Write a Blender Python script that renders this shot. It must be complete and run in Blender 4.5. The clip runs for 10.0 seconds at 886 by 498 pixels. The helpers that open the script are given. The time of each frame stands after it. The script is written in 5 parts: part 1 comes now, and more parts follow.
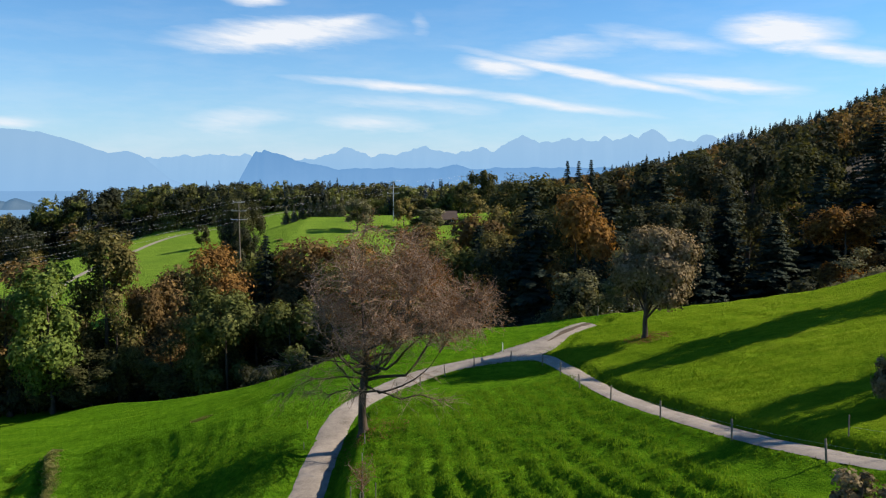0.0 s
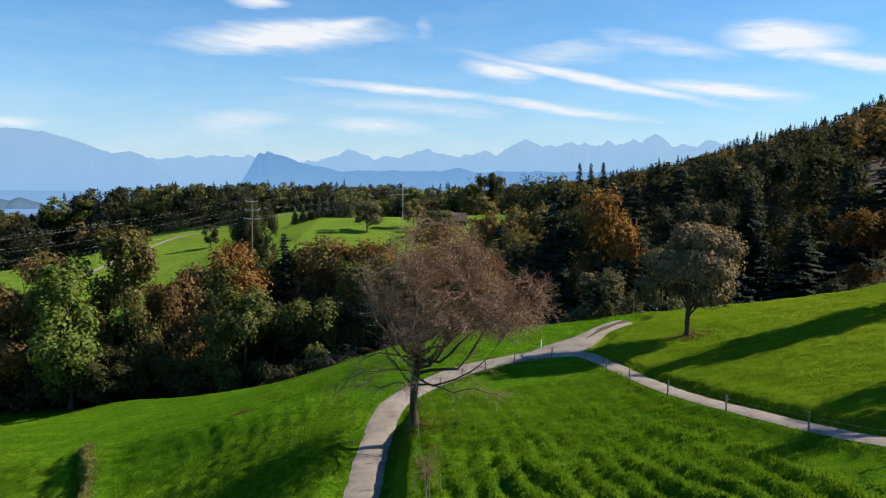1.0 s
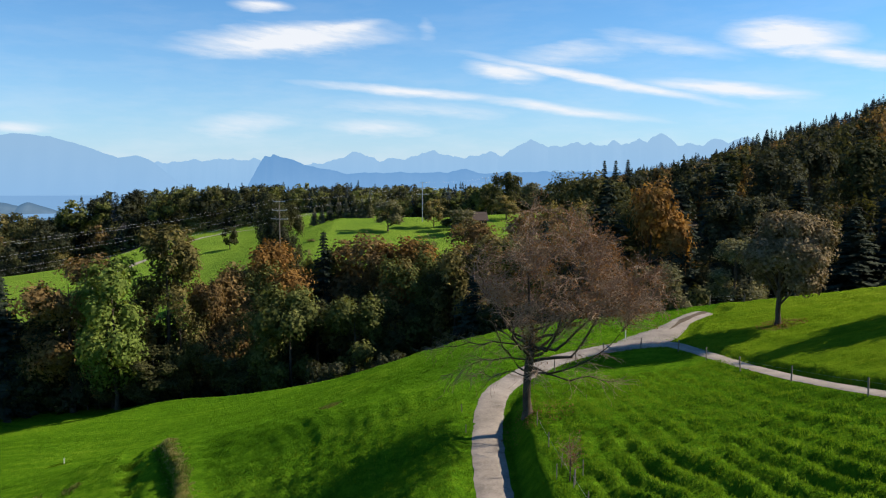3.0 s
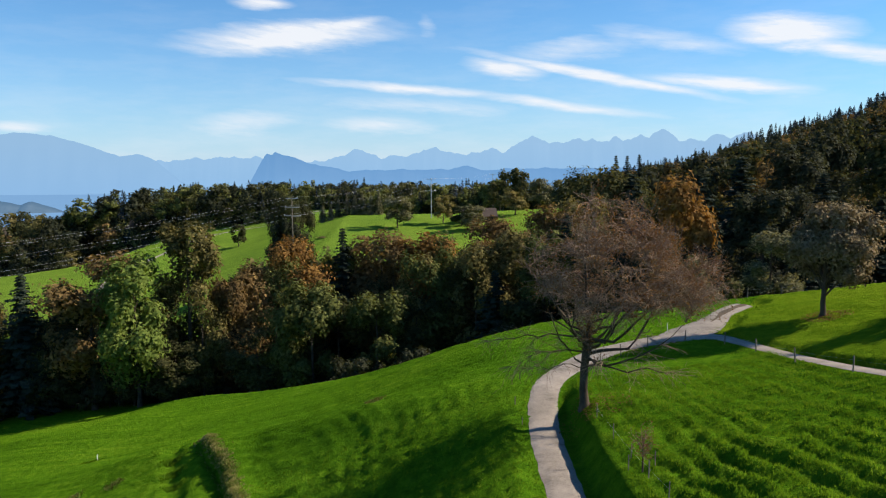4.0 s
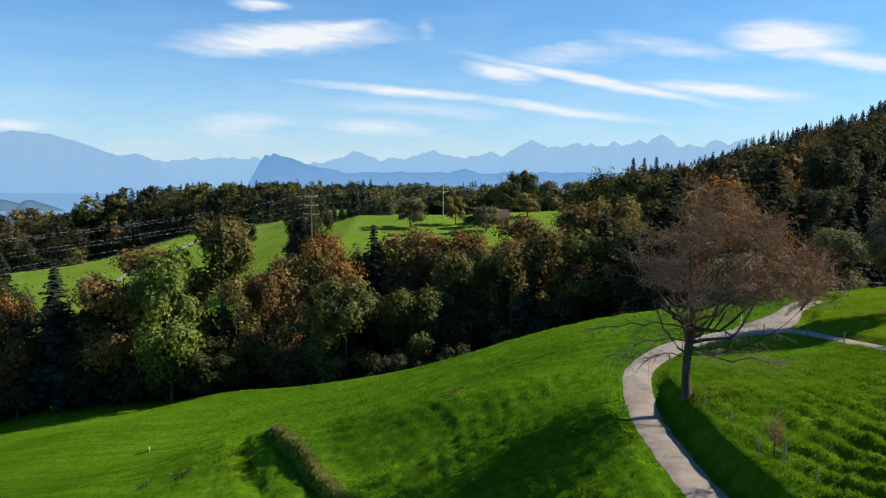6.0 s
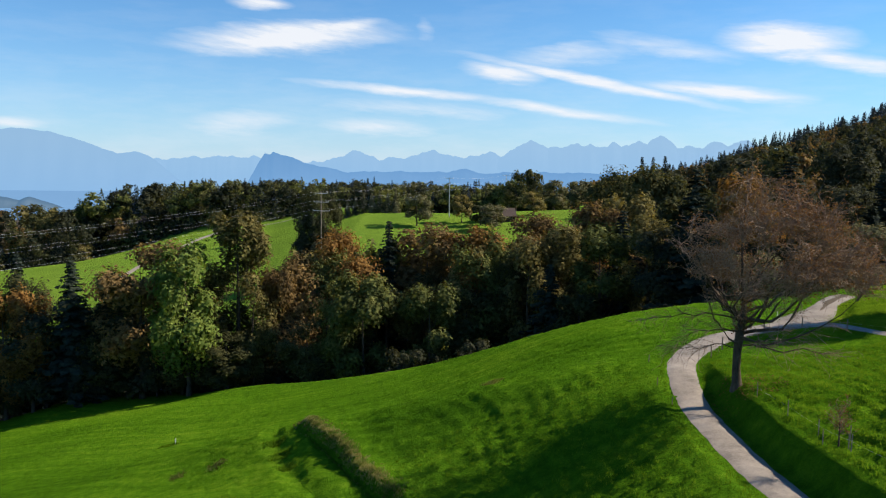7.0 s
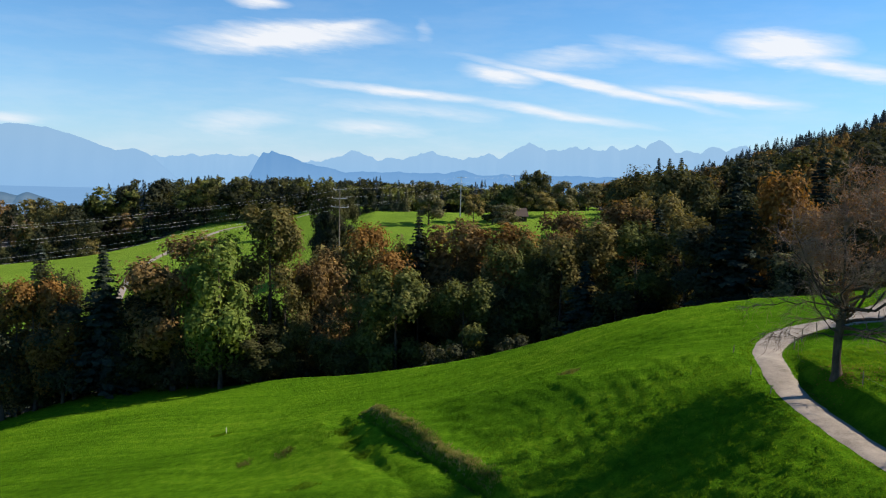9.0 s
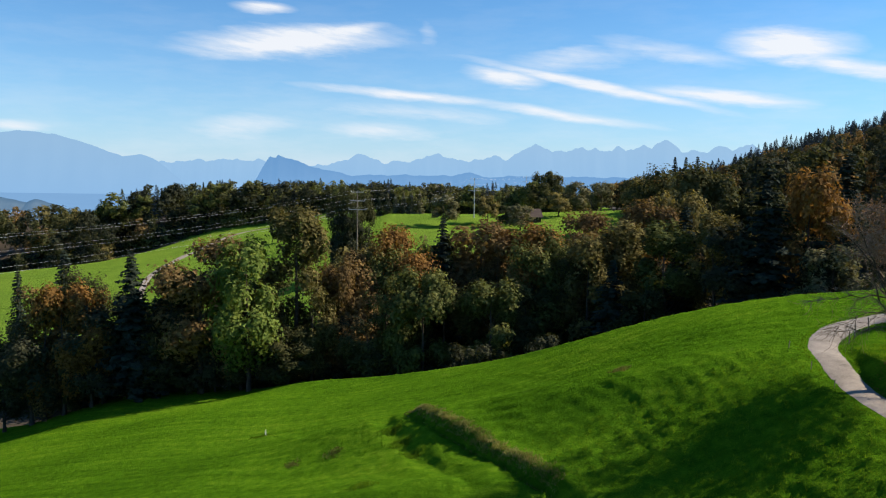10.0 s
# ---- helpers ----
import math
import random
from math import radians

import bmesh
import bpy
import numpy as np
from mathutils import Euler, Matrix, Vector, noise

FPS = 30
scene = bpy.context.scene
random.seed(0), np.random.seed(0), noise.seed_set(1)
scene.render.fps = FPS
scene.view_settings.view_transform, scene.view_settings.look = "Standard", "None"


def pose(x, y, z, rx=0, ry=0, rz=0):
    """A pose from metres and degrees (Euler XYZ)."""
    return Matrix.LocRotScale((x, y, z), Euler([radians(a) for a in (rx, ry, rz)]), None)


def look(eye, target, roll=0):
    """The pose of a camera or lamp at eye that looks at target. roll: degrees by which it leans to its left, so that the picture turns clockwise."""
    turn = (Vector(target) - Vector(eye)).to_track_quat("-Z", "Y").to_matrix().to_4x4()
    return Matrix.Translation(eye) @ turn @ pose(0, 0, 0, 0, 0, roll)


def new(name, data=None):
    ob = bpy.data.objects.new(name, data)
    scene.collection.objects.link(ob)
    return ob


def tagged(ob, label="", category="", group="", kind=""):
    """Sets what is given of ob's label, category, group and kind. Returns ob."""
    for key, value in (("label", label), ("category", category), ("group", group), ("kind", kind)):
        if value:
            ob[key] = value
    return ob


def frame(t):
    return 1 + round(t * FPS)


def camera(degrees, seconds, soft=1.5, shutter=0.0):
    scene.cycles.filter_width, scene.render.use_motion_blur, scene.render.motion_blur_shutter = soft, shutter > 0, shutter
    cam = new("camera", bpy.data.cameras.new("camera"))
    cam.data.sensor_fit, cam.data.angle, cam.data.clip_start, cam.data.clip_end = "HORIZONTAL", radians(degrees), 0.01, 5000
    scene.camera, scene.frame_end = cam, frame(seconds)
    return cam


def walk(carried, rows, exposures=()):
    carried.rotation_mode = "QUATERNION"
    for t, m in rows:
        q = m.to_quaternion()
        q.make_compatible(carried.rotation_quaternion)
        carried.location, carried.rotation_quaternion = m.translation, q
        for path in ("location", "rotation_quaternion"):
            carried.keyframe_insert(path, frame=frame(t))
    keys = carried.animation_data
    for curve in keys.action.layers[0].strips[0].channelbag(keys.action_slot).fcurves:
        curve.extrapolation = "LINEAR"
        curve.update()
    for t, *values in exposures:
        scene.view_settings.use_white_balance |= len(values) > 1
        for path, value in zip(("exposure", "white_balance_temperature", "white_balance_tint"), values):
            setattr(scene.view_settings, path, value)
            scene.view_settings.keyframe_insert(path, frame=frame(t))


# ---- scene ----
cam = camera(57.7, 10.0, soft=1.2)
METRES, EYE, TILT, LEAN, TURN = 45.0, 21.0, -5.7, 0.0, 0.0
ROWS = [
    (0.0, 0.0, 0.0, 0.0, 0.0, 0.0, 0.0),
    (0.5, -0.0477, 0.005, -0.0104, 0.07, -0.05, -0.25),
    (1.0, -0.0965, 0.0076, -0.02, 0.11, 0.23, -0.52),
    (1.5, -0.1454, 0.0102, -0.0286, 0.15, 0.44, -0.7),
    (2.0, -0.195, 0.0113, -0.0355, 0.21, 0.5, -0.47),
    (2.5, -0.2453, 0.0134, -0.0412, 0.34, 0.46, -0.25),
    (4.0, -0.3969, 0.0177, -0.0538, 0.55, 0.12, 0.31),
    (4.5, -0.448, 0.0174, -0.0593, 0.55, 0.25, 0.15),
    (5.0, -0.4977, 0.0179, -0.0669, 0.49, 0.31, 0.08),
    (5.5, -0.5465, 0.0201, -0.075, 0.35, 0.35, -0.15),
    (7.0, -0.6917, 0.0239, -0.1051, 0.16, 0.34, -0.66),
    (7.5, -0.7397, 0.0234, -0.1154, -0.03, 0.31, -0.95),
    (8.0, -0.7878, 0.0252, -0.1256, -0.19, 0.24, -1.19),
    (8.5, -0.8362, 0.0288, -0.1332, -0.23, 0.27, -1.43),
    (9.0, -0.8849, 0.0316, -0.1403, -0.15, 0.46, -1.44),
    (9.5, -0.9352, 0.0328, -0.1458, 0.1, 0.58, -1.03),
    (10.0, -0.9859, 0.031, -0.1507, 0.31, 0.62, -0.83),
]
walk(cam, [(t, pose(0, 0, EYE, TILT, LEAN, TURN) @ pose(METRES * x, METRES * y, METRES * z, 90 + pitch, roll, yaw)) for t, x, y, z, yaw, pitch, roll in ROWS])

# ---- sky, sun and exposure ----
SUN_AZ, SUN_EL = 80.5, 35.2      # degrees clockwise from the view's ahead, and above the horizon
scene.view_settings.exposure = 0.8


def node(tree, kind, **inputs):
    n = tree.nodes.new(kind)
    for k, v in inputs.items():
        n.inputs[k].default_value = v
    return n


def maths(tree, op, a, b=None, c=None, clamp=False):
    n = tree.nodes.new("ShaderNodeMath")
    n.operation, n.use_clamp = op, clamp
    for i, v in enumerate((a, b, c)):
        if v is None:
            continue
        if isinstance(v, (int, float)):
            n.inputs[i].default_value = v
        else:
            tree.links.new(v, n.inputs[i])
    return n.outputs[0]


def mixed(tree, fac, a, b, blend="MIX"):
    n = tree.nodes.new("ShaderNodeMix")
    n.data_type, n.blend_type = "RGBA", blend
    for i, v in ((0, fac), (6, a), (7, b)):
        if isinstance(v, (int, float)):
            n.inputs[i].default_value = v
        elif isinstance(v, tuple):
            n.inputs[i].default_value = (*v, 1) if len(v) == 3 else v
        else:
            tree.links.new(v, n.inputs[i])
    return n.outputs[2]


def ramp(tree, fac, stops):
    n = tree.nodes.new("ShaderNodeValToRGB")
    e = n.color_ramp.elements
    while len(e) < len(stops):
        e.new(0.5)
    for el, (p, c) in zip(e, stops):
        el.position, el.color = p, (*c, 1)
    tree.links.new(fac, n.inputs[0])
    return n.outputs[0]


def noise_of(tree, vector, scale, detail=4, rough=0.55):
    n = tree.nodes.new("ShaderNodeTexNoise")
    n.inputs["Scale"].default_value, n.inputs["Detail"].default_value, n.inputs["Roughness"].default_value = scale, detail, rough
    if vector is not None:
        tree.links.new(vector, n.inputs["Vector"])
    return n.outputs["Fac"]


world = bpy.data.worlds.new("sky")
scene.world = world
world.use_nodes = True
wt = world.node_tree
wt.nodes.clear()
sky = wt.nodes.new("ShaderNodeTexSky")
sky.sky_type, sky.sun_disc = "NISHITA", False
sky.sun_elevation, sky.sun_rotation = radians(SUN_EL), radians(SUN_AZ)
sky.altitude, sky.air_density, sky.dust_density, sky.ozone_density = 600, 1.0, 0.35, 2.0
co = wt.nodes.new("ShaderNodeTexCoord").outputs["Generated"]
sep = wt.nodes.new("ShaderNodeSeparateXYZ")
wt.links.new(co, sep.inputs[0])
az = maths(wt, "ARCTAN2", sep.outputs[0], sep.outputs[1])
el = maths(wt, "ARCSINE", sep.outputs[2])
# cirrus: streaks at (azimuth, elevation, half length, half width, tilt, strength), in degrees
CIRRUS = [(-11.1, 9.1, 6.6, 1, 5, 1), (-7.3, 9.8, 2.6, 0.52, 9, 0.9), (-12.9, 11.2, 1.9, 0.36, 0, 0.9), (-1.5, 9.9, 1.1, 0.7, -60, 0.3), (3.9, 7, 2.6, 0.6, -8, 0.9), (10.2, 6.4, 8, 0.36, -12, 0.95),
          (18.5, 5.6, 4.9, 0.52, -6, 0.95), (8.6, 8.2, 5.2, 0.85, 3, 0.45), (22.4, 8.7, 3.6, 1.15, -6, 1), (26.8, 7.1, 4.5, 0.56, -14, 0.85), (15.3, 8.5, 5.6, 0.75, -11, 0.45), (-3.2, 5.7, 7.1, 0.32, -4, 0.75),
          (7.5, 4.5, 7, 0.36, -8, 0.7), (-2.1, 4.5, 7.7, 0.64, -3, 0.4), (-14.1, 3.4, 3.9, 0.8, 3, 0.5), (-4.8, 3.2, 4, 0.64, -3, 0.55), (-28.1, 2.9, 2, 0.4, -1, 0.6)]
warp_v = wt.nodes.new("ShaderNodeCombineXYZ")
wt.links.new(maths(wt, "MULTIPLY", az, 9.0), warp_v.inputs[0])
wt.links.new(maths(wt, "MULTIPLY", el, 42.0), warp_v.inputs[1])
fibre = noise_of(wt, warp_v.outputs[0], 1.0, 7, 0.62)
fine_v = wt.nodes.new("ShaderNodeCombineXYZ")
wt.links.new(maths(wt, "MULTIPLY", az, 14.0), fine_v.inputs[0])
wt.links.new(maths(wt, "ADD", maths(wt, "MULTIPLY", el, 90.0), maths(wt, "MULTIPLY", az, 12.0)), fine_v.inputs[1])
wisp = noise_of(wt, fine_v.outputs[0], 1.6, 6, 0.6)
cover = None
for ca, ce, cl, cw, tilt, strong in CIRRUS:
    ct, st = math.cos(radians(tilt)), math.sin(radians(tilt))
    da, de = maths(wt, "SUBTRACT", az, radians(ca)), maths(wt, "SUBTRACT", el, radians(ce))
    u = maths(wt, "MULTIPLY_ADD", da, ct / radians(cl), maths(wt, "MULTIPLY", de, st / radians(cl)))
    v = maths(wt, "MULTIPLY_ADD", de, ct / radians(cw), maths(wt, "MULTIPLY", da, -st / radians(cw)))
    v = maths(wt, "ADD", v, maths(wt, "MULTIPLY_ADD", fibre, 1.9, -0.95))
    r = maths(wt, "ADD", maths(wt, "MULTIPLY", u, u), maths(wt, "MULTIPLY", v, v))
    one = maths(wt, "MULTIPLY", maths(wt, "EXPONENT", maths(wt, "MULTIPLY", r, -1.1)), strong)
    cover = one if cover is None else maths(wt, "MAXIMUM", cover, one)
# thin veil everywhere, denser low down
low = maths(wt, "EXPONENT", maths(wt, "MULTIPLY", maths(wt, "MAXIMUM", el, 0.0), -7.0))
veil = maths(wt, "MULTIPLY", maths(wt, "SMOOTH_MIN", maths(wt, "MULTIPLY_ADD", fibre, 2.2, -0.95), 0.5, 0.2), low, clamp=True)
cover = maths(wt, "MULTIPLY", cover, maths(wt, "MULTIPLY_ADD", wisp, 1.3, 0.3))
cover = maths(wt, "MULTIPLY_ADD", cover, 1.5, -0.2, clamp=True)
cover = maths(wt, "ADD", cover, maths(wt, "MULTIPLY", veil, 0.45), clamp=True)
SKY_GAIN = 0.06
bright = mixed(wt, 1.0, sky.outputs[0], (0.5, 1.05, 1.45), "MULTIPLY")
hazy = mixed(wt, maths(wt, "MULTIPLY", maths(wt, "EXPONENT", maths(wt, "MULTIPLY", maths(wt, "MAXIMUM", el, 0.0), -11.5)), 0.78), bright, (6.6, 7.5, 9.1))
withcloud = mixed(wt, maths(wt, "MULTIPLY", cover, 0.93), hazy, (8.8, 9.0, 9.4))
bg = wt.nodes.new("ShaderNodeBackground")
bg.inputs["Strength"].default_value = SKY_GAIN
wt.links.new(withcloud, bg.inputs["Color"])
wt.links.new(bg.outputs[0], wt.nodes.new("ShaderNodeOutputWorld").inputs[0])

sun_way = Vector((math.sin(radians(SUN_AZ)) * math.cos(radians(SUN_EL)), math.cos(radians(SUN_AZ)) * math.cos(radians(SUN_EL)), math.sin(radians(SUN_EL))))
sun = new("sun", bpy.data.lights.new("sun", "SUN"))
sun.data.energy, sun.data.angle, sun.data.color = 5.0, radians(0.6), (1.0, 0.89, 0.72)
sun.matrix_world = look(sun_way * 400, (0, 0, 0))

# ---- materials ----


def material(name, rough=0.9, spec=0.3):
    m = bpy.data.materials.new(name)
    m.use_nodes = True
    t = m.node_tree
    p = t.nodes["Principled BSDF"]
    p.inputs["Roughness"].default_value, p.inputs["Specular IOR Level"].default_value = rough, spec
    return m, t, p


def place_of(t, kind="Object"):
    return t.nodes.new("ShaderNodeTexCoord").outputs[kind]


def bumped(t, p, height, strength, distance):
    b = node(t, "ShaderNodeBump", Strength=strength, Distance=distance)
    t.links.new(height, b.inputs["Height"])
    t.links.new(b.outputs[0], p.inputs["Normal"])


def plain(name, colour, rough=0.8, grain=6.0, spread=0.25, bump=0.2, metal=0.0):
    """Paint, wood, plaster: one colour with grain, stains and fine relief."""
    m, t, p = material(name, rough)
    c = place_of(t)
    g, s = noise_of(t, c, grain, 6), noise_of(t, c, grain * 0.13, 3)
    f = maths(t, "MULTIPLY_ADD", g, 0.6, maths(t, "MULTIPLY", s, 0.4))
    lo, hi = tuple(v * (1 - spread) for v in colour), tuple(min(1, v * (1 + spread)) for v in colour)
    t.links.new(ramp(t, f, [(0.3, lo), (0.7, hi)]), p.inputs["Base Color"])
    p.inputs["Metallic"].default_value = metal
    bumped(t, p, g, bump, 0.02)
    return m


def foliage(name, dark, mid, light, through_it=0.34):
    """Leaves: every leaf and every tree a little different, some light coming through."""
    dark, mid, light = ((0.73 * c[0], 0.66 * c[1], 0.78 * c[2]) for c in (dark, mid, light))
    m, t, p = material(name, 0.8, 0.06)
    leaf = t.nodes.new("ShaderNodeNewGeometry").outputs["Random Per Island"]
    tree = t.nodes.new("ShaderNodeObjectInfo").outputs["Random"]
    patch = noise_of(t, place_of(t), 0.33, 3)
    f = maths(t, "ADD", maths(t, "MULTIPLY", leaf, 0.3), maths(t, "MULTIPLY_ADD", patch, 1.1, -0.25))
    f = maths(t, "ADD", f, maths(t, "MULTIPLY_ADD", tree, 0.24, -0.12), clamp=True)
    col = ramp(t, f, [(0.1, dark), (0.5, mid), (0.92, light)])
    t.links.new(col, p.inputs["Base Color"])
    tr = t.nodes.new("ShaderNodeBsdfTranslucent")
    t.links.new(mixed(t, 1.0, col, (1.15, 1.05, 0.55), "MULTIPLY"), tr.inputs["Color"])
    mx = node(t, "ShaderNodeMixShader", Fac=through_it)
    t.links.new(p.outputs[0], mx.inputs[1])
    t.links.new(tr.outputs[0], mx.inputs[2])
    t.links.new(mx.outputs[0], t.nodes["Material Output"].inputs["Surface"])
    return m


def meadow_material(name, stops):
    m, t, p = material(name, 1.0, 0.0)
    c = place_of(t)
    sp = t.nodes.new("ShaderNodeSeparateXYZ")
    t.links.new(c, sp.inputs[0])
    # mowing streaks run obliquely across the slope
    cv = t.nodes.new("ShaderNodeCombineXYZ")
    t.links.new(maths(t, "MULTIPLY_ADD", sp.outputs[0], 0.05, maths(t, "MULTIPLY", sp.outputs[1], 0.03)), cv.inputs[0])
    t.links.new(maths(t, "MULTIPLY_ADD", sp.outputs[1], 0.5, maths(t, "MULTIPLY", sp.outputs[0], 0.22)), cv.inputs[1])
    streak = noise_of(t, cv.outputs[0], 1.0, 4, 0.6)
    big, clump, blade = noise_of(t, c, 0.035, 4), noise_of(t, c, 0.9, 5, 0.65), noise_of(t, c, 7.0, 4, 0.7)
    f = maths(t, "ADD", maths(t, "MULTIPLY", big, 0.45), maths(t, "MULTIPLY_ADD", clump, 0.46, -0.08))
    f = maths(t, "ADD", f, maths(t, "MULTIPLY_ADD", streak, 0.36, maths(t, "MULTIPLY_ADD", blade, 0.38, -0.25)))
    col = ramp(t, f, list(zip((0.3, 0.48, 0.62, 0.8), stops)))
    # worn, yellowish spots
    spot = maths(t, "GREATER_THAN", noise_of(t, c, 0.22, 5, 0.7), 0.69)
    col = mixed(t, maths(t, "MULTIPLY", spot, 0.25), col, (0.15, 0.19, 0.04))
    t.links.new(col, p.inputs["Base Color"])
    # the fuzz of blade tips
    p.inputs["Sheen Weight"].default_value, p.inputs["Sheen Roughness"].default_value = 0.15, 0.45
    p.inputs["Sheen Tint"].default_value = (0.3, 0.52, 0.01, 1)
    bumped(t, p, maths(t, "ADD", maths(t, "MULTIPLY", clump, 0.7), maths(t, "MULTIPLY", blade, 0.45)), 1.0, 0.62)
    return m


def gravel_material():
    m, t, p = material("gravel_track", 0.9, 0.2)
    c = place_of(t)
    stain, grit, crack = noise_of(t, c, 0.5, 5, 0.65), noise_of(t, c, 9.0, 5, 0.7), noise_of(t, c, 2.2, 6, 0.7)
    f = maths(t, "ADD", maths(t, "MULTIPLY", stain, 0.5), maths(t, "MULTIPLY_ADD", grit, 0.3, maths(t, "MULTIPLY", crack, 0.2)))
    col = ramp(t, f, [(0.34, (0.105, 0.088, 0.074)), (0.48, (0.23, 0.195, 0.165)), (0.66, (0.335, 0.288, 0.246))])
    t.links.new(col, p.inputs["Base Color"])
    bumped(t, p, grit, 0.5, 0.03)
    return m


def bark_material(name, lo, hi):
    m, t, p = material(name, 0.95, 0.05)
    c = place_of(t)
    mp = t.nodes.new("ShaderNodeMapping")
    mp.inputs["Scale"].default_value = (1, 1, 0.18)
    t.links.new(c, mp.inputs[0])
    g, s = noise_of(t, mp.outputs[0], 9.0, 6, 0.7), noise_of(t, c, 0.9, 4)
    t.links.new(ramp(t, maths(t, "MULTIPLY_ADD", g, 0.65, maths(t, "MULTIPLY", s, 0.35)), [(0.3, lo), (0.7, hi)]), p.inputs["Base Color"])
    bumped(t, p, g, 0.8, 0.05)
    return m


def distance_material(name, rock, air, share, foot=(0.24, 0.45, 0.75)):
    """A far mountain: its own rock and woods, with haze painted on as glow."""
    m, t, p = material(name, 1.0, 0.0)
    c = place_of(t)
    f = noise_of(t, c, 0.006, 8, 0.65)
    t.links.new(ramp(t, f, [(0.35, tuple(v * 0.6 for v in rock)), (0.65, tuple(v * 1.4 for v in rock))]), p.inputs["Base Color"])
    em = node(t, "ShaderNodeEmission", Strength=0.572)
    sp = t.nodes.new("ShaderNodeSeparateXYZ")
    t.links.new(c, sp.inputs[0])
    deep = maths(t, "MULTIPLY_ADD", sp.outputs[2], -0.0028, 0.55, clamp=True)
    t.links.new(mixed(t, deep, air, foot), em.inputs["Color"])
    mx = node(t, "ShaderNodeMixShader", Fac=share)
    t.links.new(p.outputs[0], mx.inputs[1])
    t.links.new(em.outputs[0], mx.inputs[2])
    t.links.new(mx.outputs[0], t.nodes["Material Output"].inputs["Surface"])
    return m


MEADOW = meadow_material("meadow", ((0.018, 0.062, 0.004), (0.05, 0.128, 0.006), (0.1, 0.196, 0.01), (0.18, 0.245, 0.028)))
GRAZED = meadow_material("grazed_pasture", ((0.044, 0.095, 0.006), (0.092, 0.156, 0.008), (0.14, 0.2, 0.012), (0.225, 0.24, 0.042)))
FAR_PASTURE = meadow_material("far_pasture", ((0.07, 0.125, 0.022), (0.105, 0.172, 0.024), (0.14, 0.212, 0.03), (0.2, 0.24, 0.065)))
GRAVEL = gravel_material()
BARK = bark_material("grey_brown_bark", (0.028, 0.021, 0.015), (0.125, 0.097, 0.074))
TWIG = bark_material("twig_bark", (0.1, 0.07, 0.05), (0.37, 0.26, 0.19))
LEAF = {
    "green": foliage("green_leaves", (0.045, 0.066, 0.016), (0.145, 0.180, 0.045), (0.308, 0.338, 0.095)),
    "fresh": foliage("fresh_green_leaves", (0.06, 0.105, 0.02), (0.19, 0.285, 0.05), (0.37, 0.47, 0.1)),
    "olive": foliage("olive_leaves", (0.063, 0.070, 0.020), (0.224, 0.210, 0.063), (0.462, 0.406, 0.140)),
    "grey": foliage("grey_green_leaves", (0.056, 0.070, 0.031), (0.182, 0.196, 0.084), (0.406, 0.406, 0.210)),
    "yellow": foliage("yellowing_leaves", (0.112, 0.098, 0.020), (0.378, 0.280, 0.049), (0.700, 0.504, 0.098)),
    "orange": foliage("orange_brown_leaves", (0.109, 0.064, 0.02), (0.310, 0.188, 0.048), (0.540, 0.335, 0.085)),
    "brown": foliage("brown_leaves", (0.078, 0.057, 0.024), (0.225, 0.165, 0.058), (0.42, 0.3, 0.1)),
    "dark": foliage("dark_leaves", (0.036, 0.048, 0.017), (0.098, 0.112, 0.038), (0.224, 0.224, 0.077)),
    "needle": foliage("spruce_needles", (0.019, 0.031, 0.021), (0.045, 0.068, 0.041), (0.1, 0.13, 0.07), 0.2),
    "pale": foliage("pale_olive_leaves", (0.07, 0.06, 0.026), (0.24, 0.2, 0.09), (0.47, 0.385, 0.21), 0.15),
    # dark green leaves, made darker still to hold the wood's shade
    "deep": foliage("shade_dark_leaves", (0.028, 0.038, 0.021), (0.066, 0.08, 0.04), (0.14, 0.15, 0.07)),
    # blue put into these needles stands for haze over far crest and wood
    "blue": foliage("haze_tinted_needles", (0.028, 0.046, 0.055), (0.05, 0.078, 0.09), (0.085, 0.12, 0.13), 0.2),
    "dry": foliage("withered_leaves", (0.13, 0.07, 0.028), (0.30, 0.17, 0.062), (0.48, 0.30, 0.11), 0.4),
}
WEATHERED = plain("weathered_wood", (0.17, 0.14, 0.11), 0.85, 14, 0.4)
DARK_WOOD = plain("dark_barn_boards", (0.06, 0.04, 0.028), 0.85, 5, 0.4)
TILE = plain("brown_roof_tiles", (0.06, 0.042, 0.035), 0.85, 3, 0.35)
PLASTER = plain("white_plaster", (0.72, 0.7, 0.66), 0.85, 2, 0.08)
WHITE_PAINT = plain("white_paint", (0.78, 0.78, 0.74), 0.6, 8, 0.1)
STEEL = plain("galvanised_steel", (0.42, 0.43, 0.45), 0.45, 8, 0.15, 0.05, 0.7)
WIRE = plain("aluminium_cable", (0.5, 0.5, 0.52), 0.5, 3, 0.1, 0.0, 0.0)
GLASS = plain("dark_window_glass", (0.03, 0.035, 0.04), 0.1, 3, 0.2, 0.0)
FLOOR = plain("leaf_litter", (0.05, 0.036, 0.02), 0.95, 1.5, 0.5, 0.4)
SOIL = plain("bare_soil", (0.085, 0.062, 0.04), 0.95, 3, 0.4, 0.5)

